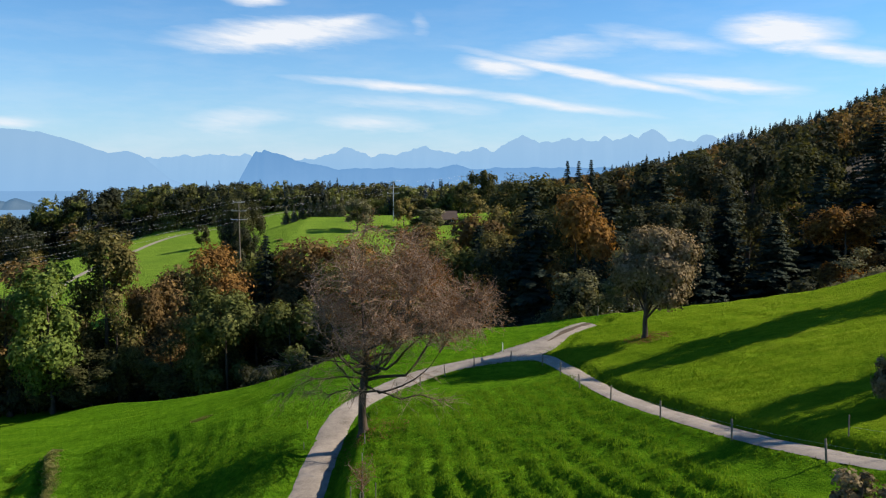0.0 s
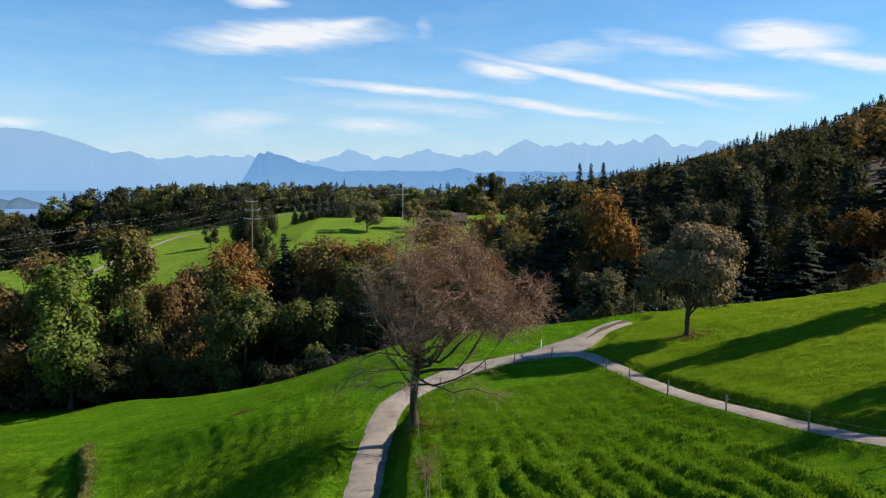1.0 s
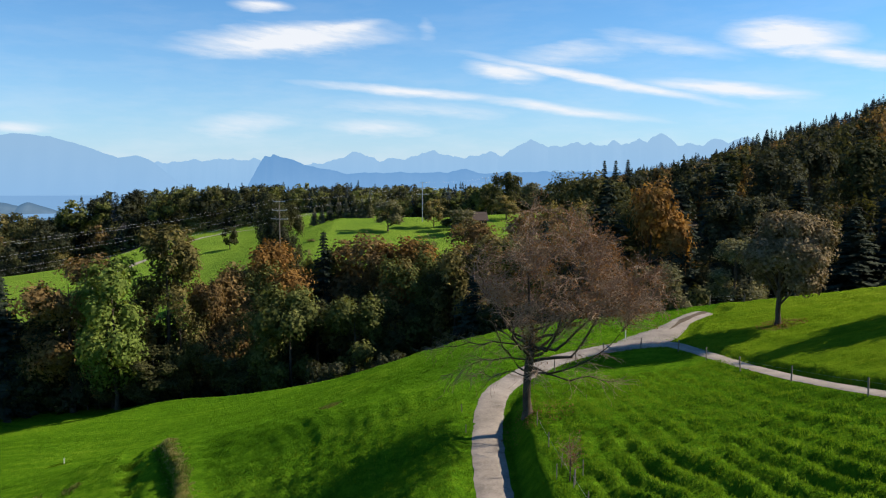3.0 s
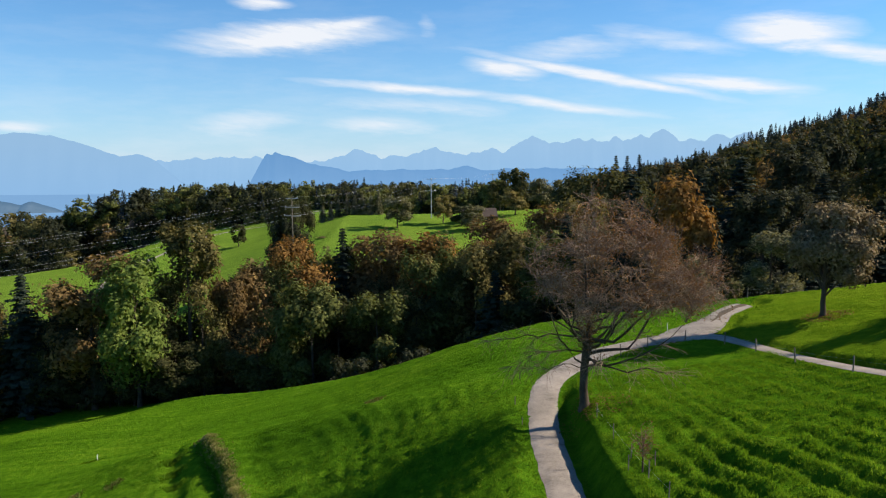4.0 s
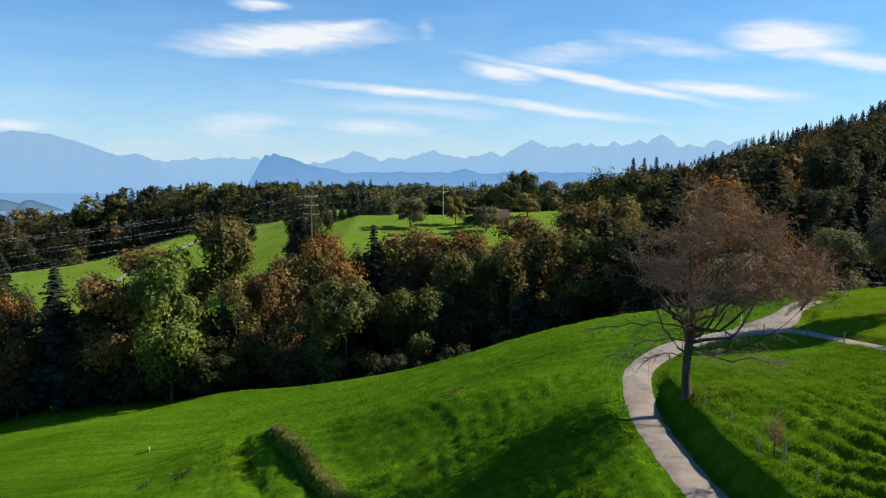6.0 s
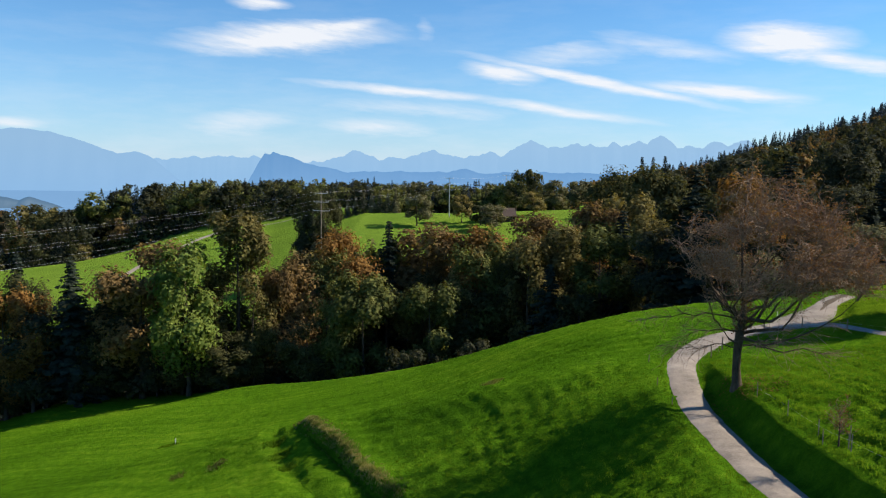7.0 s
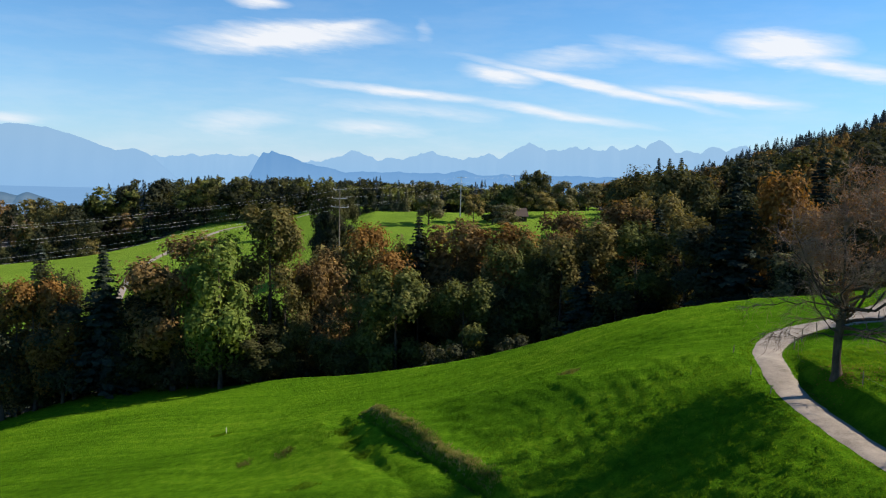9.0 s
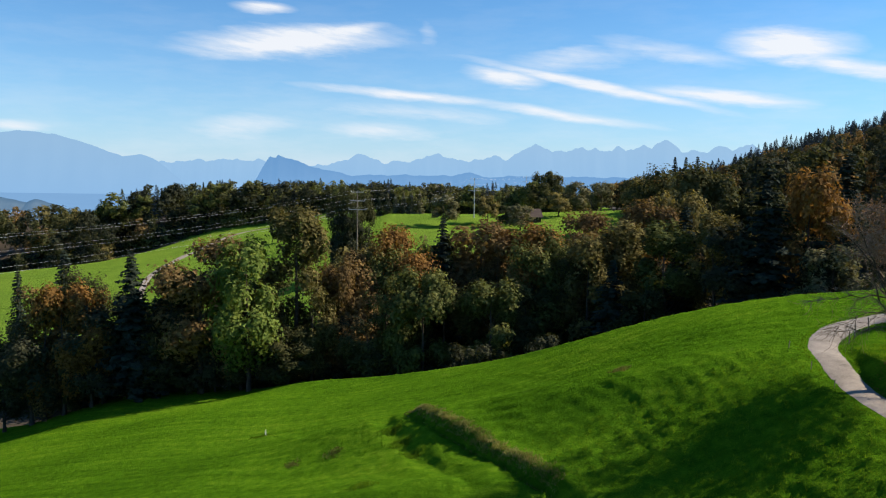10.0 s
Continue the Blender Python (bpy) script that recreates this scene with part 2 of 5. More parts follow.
# ---- ground ----
# the lie of the land: a tilted meadow, a wooded ravine behind its brow, far pastures and a wooded hill
KNOLLS = [(-22, 82), (-48, 88), (-70, 118), (-4, 72), (12, 76), (28, 66), (16, 98), (0, 52), (-20, 60), (-100, 170), (-6, 98), (-14, 118), (-36, 112), (-60, 148), (42, 88), (4, 88), (-90, 184), (-64, 164), (-38, 142), (-118, 186)]
KNOLL_Z = [0.73, -0.03, -1.7, 1.31, -1.02, 0.77, 1.33, -0.71, -0.11, -0.54, 2.98, 1.53, -1.72, -1.65, -1.39, -1.53, -2.8, -1.3, -1.5, 2.3]
KNOLL_R = 14.0


def smooth(a, b, v):
    s = np.clip((v - a) / (b - a), 0, 1)
    return s * s * (3 - 2 * s)


def lie(x, y):
    """Height of the open ground, before roads and ditches are cut."""
    x, y = np.asarray(x, float), np.asarray(y, float)
    near = -1.9 + 0.2474 * np.clip(x, -150, 120) - 0.082 * (np.clip(y, -60, 220) - 80)
    for (kx, ky), kz in zip(KNOLLS, KNOLL_Z):
        near = near + kz * np.exp(-((x - kx) ** 2 + (y - ky) ** 2) / (2 * KNOLL_R ** 2))
    # a mown bench: its lip runs obliquely down the meadow, steeper ground below it
    along = (x + 49) * 0.88 - (y - 95) * 0.475
    below = -(x + 49) * 0.475 - (y - 95) * 0.88
    near = near + (1.7 * np.exp(-(below / 6.5) ** 2) - 1.2 * np.exp(-((below - 13) / 8) ** 2)) * smooth(-22, -6, along) * smooth(52, 30, along)
    near = near - 3.0 * smooth(71, 58.5, y) * smooth(-13, -28, x)
    near = near - 1.4 * smooth(-27, -40, x) * smooth(72, 60, y)
    # the knoll that carries the old tree
    near = near + 0.8 * np.exp(-((x + 8) ** 2 + 0.7 * (y - 68.5) ** 2) / 110)
    brow = 102 + 0.78 * np.clip(10 - x, 0, 110) - 0.35 * np.clip(x - 16, 0, 30)
    past = np.clip(y - brow, 0, 90)
    near = near - 15 * (1 - np.exp(-(past / 24) ** 2))
    # far pastures: rising away, lower towards the lake
    far = -8 + 0.3 * np.clip(x + 80, -70, 0) + 0.115 * np.clip(x + 150, -220, 0) + 0.04 * np.clip(x + 30, 0, 200) + 0.1 * np.clip(y - 485, -200, 0) + (0.17 * smooth(-60, -130, x) * smooth(-290, -200, x) - 0.06) * np.clip(y - 495, 0, 110)
    far = far + 3 * np.exp(-((y - 730 - 0.1 * x) / 110) ** 2) * smooth(140, -60, x)
    far = far + np.clip(np.where(x < -275, -28, -14) - far, 0, 40) * smooth(580, 650, y) * smooth(40, -40, x)
    far = far - 190 * smooth(760, 2300, y + 0.3 * np.clip(-x, 0, 1500)) * smooth(500, 0, x - 0.25 * y)
    # the wooded hill
    hill = 132 * smooth(150, 750, x) * smooth(300, 1050, y) + 8 * smooth(10, 160, x) * smooth(420, 160, y)
    w = smooth(150, 270, y + 0.25 * np.clip(x + 40, -60, 60))
    return near * (1 - w) + (far) * w + hill * smooth(90, 190, y)


def catmull(points, step=0.8):
    """A smooth plan line through points, at about even steps."""
    p = np.array([points[0]] + list(points) + [points[-1]], float)
    out = []
    for i in range(1, len(p) - 2):
        n = max(2, int(np.hypot(*(p[i + 1] - p[i])) / step))
        for k in range(n):
            s = k / n
            out.append(0.5 * (2 * p[i] + (p[i + 1] - p[i - 1]) * s + (2 * p[i - 1] - 5 * p[i] + 4 * p[i + 1] - p[i + 2]) * s ** 2
                              + (3 * p[i] - p[i - 1] - 3 * p[i + 1] + p[i + 2]) * s ** 3))
    out.append(p[-2])
    return np.array(out)


LANE = catmull([(-8.5, 22), (-9.6, 34), (-10, 44), (-10.1, 51), (-10.2, 59), (-10.1, 66), (-9.5, 72), (-7.9, 77.6), (-5, 82.8), (-1.2, 86.6), (3.2, 88.3), (7, 89.0), (10, 90.5), (12.2, 92.55), (14.5, 95.5), (16.6, 97.5), (18.2, 98.8)])
SIDE_LANE = catmull([(4.5, 88.6), (8, 88.5), (10.8, 86.4), (12.1, 82.4), (12.9, 77.5), (13.6, 70), (14.5, 62), (16.2, 54), (18.2, 46.3), (20.5, 40), (24.5, 31), (30, 20)])
DITCH = catmull([(-48.7, 95.6), (-45.1, 87.4), (-42.1, 81.3), (-37.6, 69.1), (-34.0, 63.6), (-31, 57.5)], 0.4)
RUT = catmull([(-52.6, 98), (-50.6, 92), (-47.6, 83.5), (-44, 74), (-40, 64)], 0.4)


def to_line(line, x, y, reach):
    """Distance to a plan line, how far along it, and which side, for the points within reach of its box."""
    x, y = np.ravel(x), np.ravel(y)
    d, near = np.full(x.shape, 1e6), np.zeros(x.shape, int)
    lo, hi = line.min(0) - reach, line.max(0) + reach
    box = np.nonzero((x > lo[0]) & (x < hi[0]) & (y > lo[1]) & (y < hi[1]))[0]
    for part in np.array_split(box, max(1, len(box) // 4000)):
        if len(part):
            q = np.hypot(x[part, None] - line[None, :, 0], y[part, None] - line[None, :, 1])
            near[part] = q.argmin(1)
            d[part] = q.min(1)
    return d, near


def running_mean(v, n):
    k = np.ones(n) / n
    return np.convolve(np.pad(v, n // 2, "edge"), k, "valid")[:len(v)]


def profile(line, cut, half, wide):
    """Bed of a lane: its level, sunk by cut, and its half width, wider where the lanes meet."""
    near = np.exp(-((line[:, 0] - 9) ** 2 + (line[:, 1] - 89.3) ** 2) / 14)
    return line, running_mean(lie(line[:, 0], line[:, 1]), 9) - cut, half + (wide - half) * near


PROFILES = [profile(LANE, 0.1 + 0.22 * smooth(86, 76, LANE[:, 1]) + 0.85 * smooth(74, 66, LANE[:, 1]), 1.3 + 0.3 * smooth(79, 85, LANE[:, 1]) - 0.3 * smooth(92, 95, LANE[:, 1]), 2.6), profile(SIDE_LANE, 0.11, 1.05, 2.4)]


def value_noise(x, y, scale, seed):
    """Smooth random waves, for relief."""
    r = np.random.RandomState(seed)
    out = np.zeros(np.shape(x))
    for k in range(9):
        a, f, ph = r.uniform(0, 6.28), r.uniform(0.6, 1.7) / scale, r.uniform(0, 6.28)
        out = out + np.sin((x * math.cos(a) + y * math.sin(a)) * f * 6.28 + ph)
    return out / 4.0


def ground(x, y):
    """Height of the ground as built: roads cut in, furrows, ditch and rut."""
    shape = np.shape(x)
    x, y = np.ravel(np.asarray(x, float)), np.ravel(np.asarray(y, float))
    z = lie(x, y)
    close = smooth(170, 110, y) * smooth(-95, -70, x) * smooth(80, 55, x) * smooth(10, 25, y)
    z = z + close * (0.08 * value_noise(x, y, 6.0, 3) + 0.05 * value_noise(x, y, 2.3, 5) + 0.045 * value_noise(x, y, 1.2, 6))
    # grassed furrows in the meadow between the lanes
    across = x + 0.17 * (y - 55) + 0.5 * value_noise(x, y, 9, 8)
    field = smooth(-6.6, -4.8, x + 0.03 * (y - 55)) * smooth(68, 58, y + 0.3 * x) * smooth(16, 10, x + 0.17 * (y - 55)) * smooth(24, 30, y)
    rows_in = smooth(62, 48, y + 0.9 * np.maximum(0, x - 2))
    z = z + field * ((0.07 + 0.22 * rows_in) * (1 - 2 * np.abs(np.sin(across * math.pi / 1.75)) ** 1.5) * (0.75 + 0.4 * value_noise(x, y, 7, 9)) + 0.1 * value_noise(x, y, 1.6, 11) + 0.1 * value_noise(x, y, 1.0, 12))
    # mowing swaths on the steep part below the bench
    swath = smooth(-43, -39, x + 0.4 * (y - 75)) * smooth(-8, -18, x) * smooth(58, 64, y) * smooth(100, 92, y)
    ring = np.hypot(x + 47, (y - 68) * 0.85) + 0.2 * value_noise(x, y, 14, 13)
    z = z + swath * 0.055 * np.cos(ring * 2 * math.pi / 1.6) * (0.7 + 0.5 * value_noise(x, y, 8, 14))
    # rank, tussocky grass on the steep slope beside the lane
    rank = smooth(-37, -30, x) * smooth(-11.8, -14, x) * smooth(42, 50, y) * smooth(76, 66, y + 0.35 * (x + 20))
    rank = np.maximum(rank, smooth(4.5, 2, np.hypot((x + 15) * 0.7, y - 76)))
    z = z + rank * (0.12 * value_noise(x, y, 1.25, 31) + 0.1 * value_noise(x, y, 0.95, 32) + 0.06 * value_noise(x, y, 2.6, 33))
    d, k = to_line(DITCH, x, y, 6)
    fade = smooth(0, 5, k) * smooth(len(DITCH), len(DITCH) - 22, k)
    side = np.sign((x - DITCH[k, 0]) * 0.93 + (y - DITCH[k, 1]) * 0.37)
    rough = value_noise(x, y, 1.4, 21)
    z = z + fade * (np.where(side > 0, 0.62 * np.exp(-(np.maximum(0, d - 0.6) / 2.2) ** 2), -0.12 * np.exp(-(d / 1.6) ** 2)) - 0.65 * np.exp(-(d / 0.45) ** 2) + 0.17 * rough * np.exp(-(d / 1.5) ** 2))
    d, k = to_line(RUT, x, y, 5)
    fade = smooth(0, 8, k) * smooth(len(RUT), len(RUT) - 30, k)
    z = z + fade * (-0.45 * np.exp(-(d / 1.1) ** 2) + 0.1 * rough * np.exp(-(d / 2.5) ** 2))
    lowest, bed, reach = np.full(x.shape, 1e6), z.copy(), np.full(x.shape, 2.1)
    for (line, level, half), bank in zip(PROFILES, (2.1, 0.9)):
        d, k = to_line(line, x, y, 8)
        d = d - half[k]
        nearer = d < lowest
        bed[nearer], lowest[nearer] = level[k][nearer] - 0.05, d[nearer]
        reach[nearer] = bank
    w = 1 - smooth(0.26, 1.0, lowest / reach)
    z = z * (1 - w) + bed * w
    return z.reshape(shape)


def g1(x, y):
    return float(ground(np.array([x]), np.array([y]))[0])


def mesh_from(name, verts, faces, mat=None, smooth_it=True):
    me = bpy.data.meshes.new(name)
    verts, faces = np.asarray(verts, np.float32), np.asarray(faces, np.int32)
    n, w = faces.shape
    me.vertices.add(len(verts))
    me.vertices.foreach_set("co", verts.ravel())
    me.loops.add(n * w)
    me.loops.foreach_set("vertex_index", faces.ravel())
    me.polygons.add(n)
    me.polygons.foreach_set("loop_start", np.arange(0, n * w, w, dtype=np.int32))
    me.polygons.foreach_set("use_smooth", np.full(n, smooth_it))
    me.update(calc_edges=True)
    if mat:
        me.materials.append(mat)
    return me


def child(ob, parent):
    ob.parent = parent
    return ob


def spread(lo, hi, step, far_lo, far_hi, growth=1.12):
    """Grid lines: even between lo and hi, ever wider beyond."""
    mid = list(np.arange(lo, hi + step / 2, step))
    s, v = step, mid[-1]
    while v < far_hi:
        s *= growth
        v += s
        mid.append(v)
    s, v, left = step, mid[0], []
    while v > far_lo:
        s *= growth
        v -= s
        left.append(v)
    return np.array(left[::-1] + mid)


GX, GY = spread(-60, 40, 0.4, -4900, 4900, 1.09), spread(40, 106, 0.4, -900, 4900, 1.06)
mx_, my_ = np.meshgrid(GX, GY)
gz_ = ground(mx_, my_)
idx = np.arange(mx_.size).reshape(mx_.shape)
quads = np.stack([idx[:-1, :-1], idx[:-1, 1:], idx[1:, 1:], idx[1:, :-1]], -1).reshape(-1, 4)
land = new("ground", mesh_from("ground", np.stack([mx_, my_, gz_], -1).reshape(-1, 3), quads, MEADOW))
land.data.materials.append(FLOOR)
land.data.materials.append(GRAZED)
land.data.materials.append(FAR_PASTURE)
cx_, cy_ = (mx_[:-1, :-1] + mx_[1:, 1:]).ravel() / 2, (my_[:-1, :-1] + my_[1:, 1:]).ravel() / 2
brow_ = 102 + 0.78 * np.clip(10 - cx_, 0, 110) - 0.35 * np.clip(cx_ - 16, 0, 30)
wooded = (cy_ > np.minimum(brow_ + 20, 190)) & (cy_ < 252 + 0.3 * np.clip(cx_, -60, 0)) & (cx_ < 90)
wooded |= (cx_ > 14 + 0.14 * (cy_ - 150)) & (cy_ > 122) & (cy_ < 430)
wooded |= (cx_ > 0.1 * cy_ + 20) & (cy_ >= 430) | (cy_ > 596 + 0.06 * cx_) & (cy_ < 830) & (cx_ < 70)
beyond = (cx_ > np.interp(cy_, SIDE_LANE[::-1, 1], SIDE_LANE[::-1, 0])) & (cy_ < 88) | (cy_ >= 88) & (cx_ > 10 + 0.8 * (cy_ - 88))
beyond &= (cy_ < 125) & (cx_ < 140)
land.data.polygons.foreach_set("material_index", np.where(wooded, 1, np.where(beyond, 2, np.where(cy_ > 235, 3, 0))).astype(np.int32))
tagged(land, "rolling green pasture with furrows, mown swaths and worn patches", "meadow", kind="structure")


def lane(name, line, level, half, label, mat, lift=0.035, cuts=6, wobble=0.07):
    """A paved or gravelled strip that follows its bed, with uneven edges."""
    tang = np.gradient(line, axis=0)
    tang /= np.hypot(tang[:, 0], tang[:, 1])[:, None]
    nrm = np.stack([-tang[:, 1], tang[:, 0]], 1)
    rows_, r = [], np.random.RandomState(len(line))
    el_, er_ = r.uniform(-wobble, wobble, len(line)), r.uniform(-wobble, wobble, len(line))
    for k in range(cuts + 1):
        s = -1 + 2 * k / cuts
        off = s * half + (el_ if k == 0 else er_ if k == cuts else 0)
        p = line + nrm * np.reshape(off, (-1, 1))
        rows_.append(np.column_stack([p, level + lift + 0.03 * (1 - s * s) - (0.07 if k in (0, cuts) else 0)]))
    v = np.concatenate(rows_)
    n = len(line)
    q = [(k * n + i, k * n + i + 1, (k + 1) * n + i + 1, (k + 1) * n + i) for k in range(cuts) for i in range(n - 1)]
    q = [f[::-1] for f in q]
    return tagged(new(name, mesh_from(name, v, q, mat)), label, "road", kind="structure")


lane("road", *PROFILES[0], "pale gravelled farm lane with worn joints and grassy edges", GRAVEL)
lane("road", SIDE_LANE, PROFILES[1][1] + 0.012, PROFILES[1][2], "narrow pale farm lane beside a wire fence", GRAVEL)
tail = np.nonzero(LANE[:, 1] > 92.2)[0]
middle = 0.04 + 0.5 * smooth(0, 4, np.arange(len(tail))) * (0.9 + 0.15 * np.sin(np.arange(len(tail)) * 1.7))
lane("road", LANE[tail], PROFILES[0][1][tail] + 0.08, middle, "worn brown strip between the wheel ruts of the lane", SOIL, cuts=2, wobble=0.07)
FAR_LANE = catmull([(-175, 330), (-195, 395), (-204, 437), (-201, 500), (-190, 552), (-165, 566), (-140, 570), (-110, 580)], 6)
lane("road", FAR_LANE, lie(FAR_LANE[:, 0], FAR_LANE[:, 1]) + 0.1, 1.9, "pale lane across the far pasture", GRAVEL, 0.1, 2)

# ---- water and mountains in the distance ----
def range_of(name, depth, peaks, base, air, share, label, seed, rough=0.12, foot=(0.24, 0.45, 0.75), span=(-3300, 3300)):
    """A mountain range: a ridge whose crest is a sum of peaks (place, height, width on either side), with spurs towards the viewer."""
    r = np.random.RandomState(seed)
    xs = np.linspace(span[0], span[1], 800)
    crest = np.full(xs.shape, float(base))
    for px, ph, wl, wr, power in peaks:
        w = np.where(xs < px, wl, wr)
        crest = np.maximum(crest, base + (ph - base) * (1 - np.minimum(1, np.abs(xs - px) / w) ** power))
    jag = sum(r.uniform(0.4, 1) * (1 - 2 * np.abs(np.sin(xs / s + r.uniform(0, 6.28)))) * s for s in (7, 13, 23, 38, 64)) * rough * 0.7
    crest = crest + jag
    verts = []
    steps = 14
    for k in range(steps):
        s = k / (steps - 1)
        spur = 1 + 0.25 * np.sin(xs / 60 + k * 0.5 + seed) * s * (1 - s) + 0.12 * np.sin(xs / 23 + seed) * s * (1 - s)
        verts.append(np.column_stack([xs * (1 - 0.03 * s), np.full(xs.shape, depth - 260.0 * s), -230 + (crest + 230) * (1 - s) ** 1.1 * spur]))
    verts.append(np.column_stack([xs, np.full(xs.shape, depth + 60.0), np.full(xs.shape, -230.0)]))
    v = np.concatenate(verts)
    n = len(xs)
    q = [(k * n + i, (k + 1) * n + i, (k + 1) * n + i + 1, k * n + i + 1) for k in range(steps - 1) for i in range(n - 1)]
    q += [(i + 1, i, steps * n + i, steps * n + i + 1) for i in range(n - 1)]
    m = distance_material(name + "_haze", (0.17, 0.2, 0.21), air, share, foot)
    return tagged(new(name, mesh_from(name, v, [f[::-1] for f in q], m)), label, "mountain", kind="structure")


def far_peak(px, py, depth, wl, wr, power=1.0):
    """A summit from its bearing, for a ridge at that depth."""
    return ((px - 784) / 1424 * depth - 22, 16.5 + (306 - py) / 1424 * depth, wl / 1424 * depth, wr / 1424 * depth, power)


# the lake's blue too is mostly haze painted on as glow
lv = [(-4800, 1500, -104), (900, 1500, -104), (900, 4880, -104), (-4800, 4880, -104)]
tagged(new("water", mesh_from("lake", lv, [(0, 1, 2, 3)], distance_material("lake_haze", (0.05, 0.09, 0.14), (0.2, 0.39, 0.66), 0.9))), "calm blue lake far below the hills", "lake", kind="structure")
D1, D2, D3 = 4880, 4700, 4560
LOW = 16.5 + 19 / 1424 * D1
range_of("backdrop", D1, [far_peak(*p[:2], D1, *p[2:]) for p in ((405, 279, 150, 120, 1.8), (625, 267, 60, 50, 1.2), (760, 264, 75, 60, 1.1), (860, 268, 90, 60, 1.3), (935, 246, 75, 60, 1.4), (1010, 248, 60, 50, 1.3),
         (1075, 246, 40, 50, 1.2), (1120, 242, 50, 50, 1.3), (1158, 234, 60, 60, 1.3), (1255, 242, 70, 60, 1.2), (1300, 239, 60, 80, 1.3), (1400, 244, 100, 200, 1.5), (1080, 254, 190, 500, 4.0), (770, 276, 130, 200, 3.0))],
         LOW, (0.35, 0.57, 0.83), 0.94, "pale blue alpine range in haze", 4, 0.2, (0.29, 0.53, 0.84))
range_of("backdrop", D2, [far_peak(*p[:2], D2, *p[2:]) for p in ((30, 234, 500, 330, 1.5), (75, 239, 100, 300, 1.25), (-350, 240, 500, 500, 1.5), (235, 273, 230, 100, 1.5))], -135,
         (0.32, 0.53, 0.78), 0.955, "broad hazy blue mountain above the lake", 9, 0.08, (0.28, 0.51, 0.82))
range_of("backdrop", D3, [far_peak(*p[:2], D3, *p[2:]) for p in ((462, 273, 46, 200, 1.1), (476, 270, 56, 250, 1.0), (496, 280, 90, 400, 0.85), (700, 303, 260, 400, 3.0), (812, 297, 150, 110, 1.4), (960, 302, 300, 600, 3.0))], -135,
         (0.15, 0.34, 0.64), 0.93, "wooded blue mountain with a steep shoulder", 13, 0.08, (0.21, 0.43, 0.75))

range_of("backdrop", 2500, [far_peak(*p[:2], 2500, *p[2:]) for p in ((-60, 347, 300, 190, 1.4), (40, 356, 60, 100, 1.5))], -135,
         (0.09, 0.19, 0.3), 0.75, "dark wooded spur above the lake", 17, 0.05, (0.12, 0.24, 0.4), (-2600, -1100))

# ---- trees ----


def tube(path, radii, sides, verts, faces):
    """A tapered round limb along path, added to verts and faces."""
    path = [Vector(p) for p in path]
    base = len(verts)
    for i, p in enumerate(path):
        d = (path[min(i + 1, len(path) - 1)] - path[max(i - 1, 0)]).normalized()
        u = d.orthogonal().normalized()
        w = d.cross(u)
        for k in range(sides):
            a = 2 * math.pi * k / sides
            verts.append(p + (u * math.cos(a) + w * math.sin(a)) * radii[i])
    for i in range(len(path) - 1):
        for k in range(sides):
            a, b = base + i * sides + k, base + i * sides + (k + 1) % sides
            faces.append((a, b, b + sides, a + sides))


def limb_path(rng, start, way, length, n, lift=0.0, wander=0.2):
    p, d, out = Vector(start), Vector(way).normalized(), [Vector(start)]
    for _ in range(n):
        d = (d + Vector((rng.uniform(-1, 1), rng.uniform(-1, 1), rng.uniform(-1, 1) + lift)) * wander).normalized()
        p = p + d * (length / n)
        out.append(p.copy())
    return out


def leaf_mesh(name, centres, normals, sizes, seed, mat, slim=0.62):
    """Many small leaf sprays, each a small facet."""
    r = np.random.RandomState(seed)
    n = len(centres)
    nr = normals / np.maximum(1e-6, np.linalg.norm(normals, axis=1))[:, None]
    t = np.cross(nr, r.normal(size=(n, 3)))
    t /= np.maximum(1e-6, np.linalg.norm(t, axis=1))[:, None]
    b = np.cross(nr, t)
    s = sizes[:, None]
    v = np.stack([centres - t * s * 1.2, centres + t * s * 0.6 - b * s * slim * 1.2, centres + t * s * 0.6 + b * s * slim * 1.2], 1).reshape(-1, 3)
    return mesh_from(name, v, np.arange(3 * n).reshape(n, 3), mat, False)


def lobes_of(r, shape, count):
    """Clumps that make up a crown in a unit box (height 1, half width 0.5)."""
    out = []
    while len(out) < count:
        if shape == "round":
            z = r.uniform(0.2, 0.93)
            rad = 0.45 * math.sqrt(max(0.05, 1 - ((z - 0.52) / 0.48) ** 2))
            size = r.uniform(0.13, 0.22)
        elif shape == "tall":
            z = r.uniform(0.1, 0.95)
            rad = 0.42 * (1 - 0.55 * max(0, z - 0.55) / 0.45) * (0.65 + 0.35 * min(1, z / 0.4))
            size = r.uniform(0.1, 0.18)
        elif shape == "ragged":
            z = r.uniform(0.12, 0.93)
            rad = 0.44 * (1 - 0.7 * abs(z - 0.5)) * r.uniform(0.5, 1.05)
            size = r.uniform(0.12, 0.22)
        else:
            z = r.uniform(0.12, 0.85)
            rad = 0.44 * math.sqrt(max(0.05, 1 - (z - 0.3) ** 2 / 0.5))
            size = r.uniform(0.1, 0.2)
        a, q = r.uniform(0, 6.283), math.sqrt(r.uniform(0.2, 1))
        out.append((rad * q * math.cos(a), rad * q * math.sin(a), z, size))
    return out


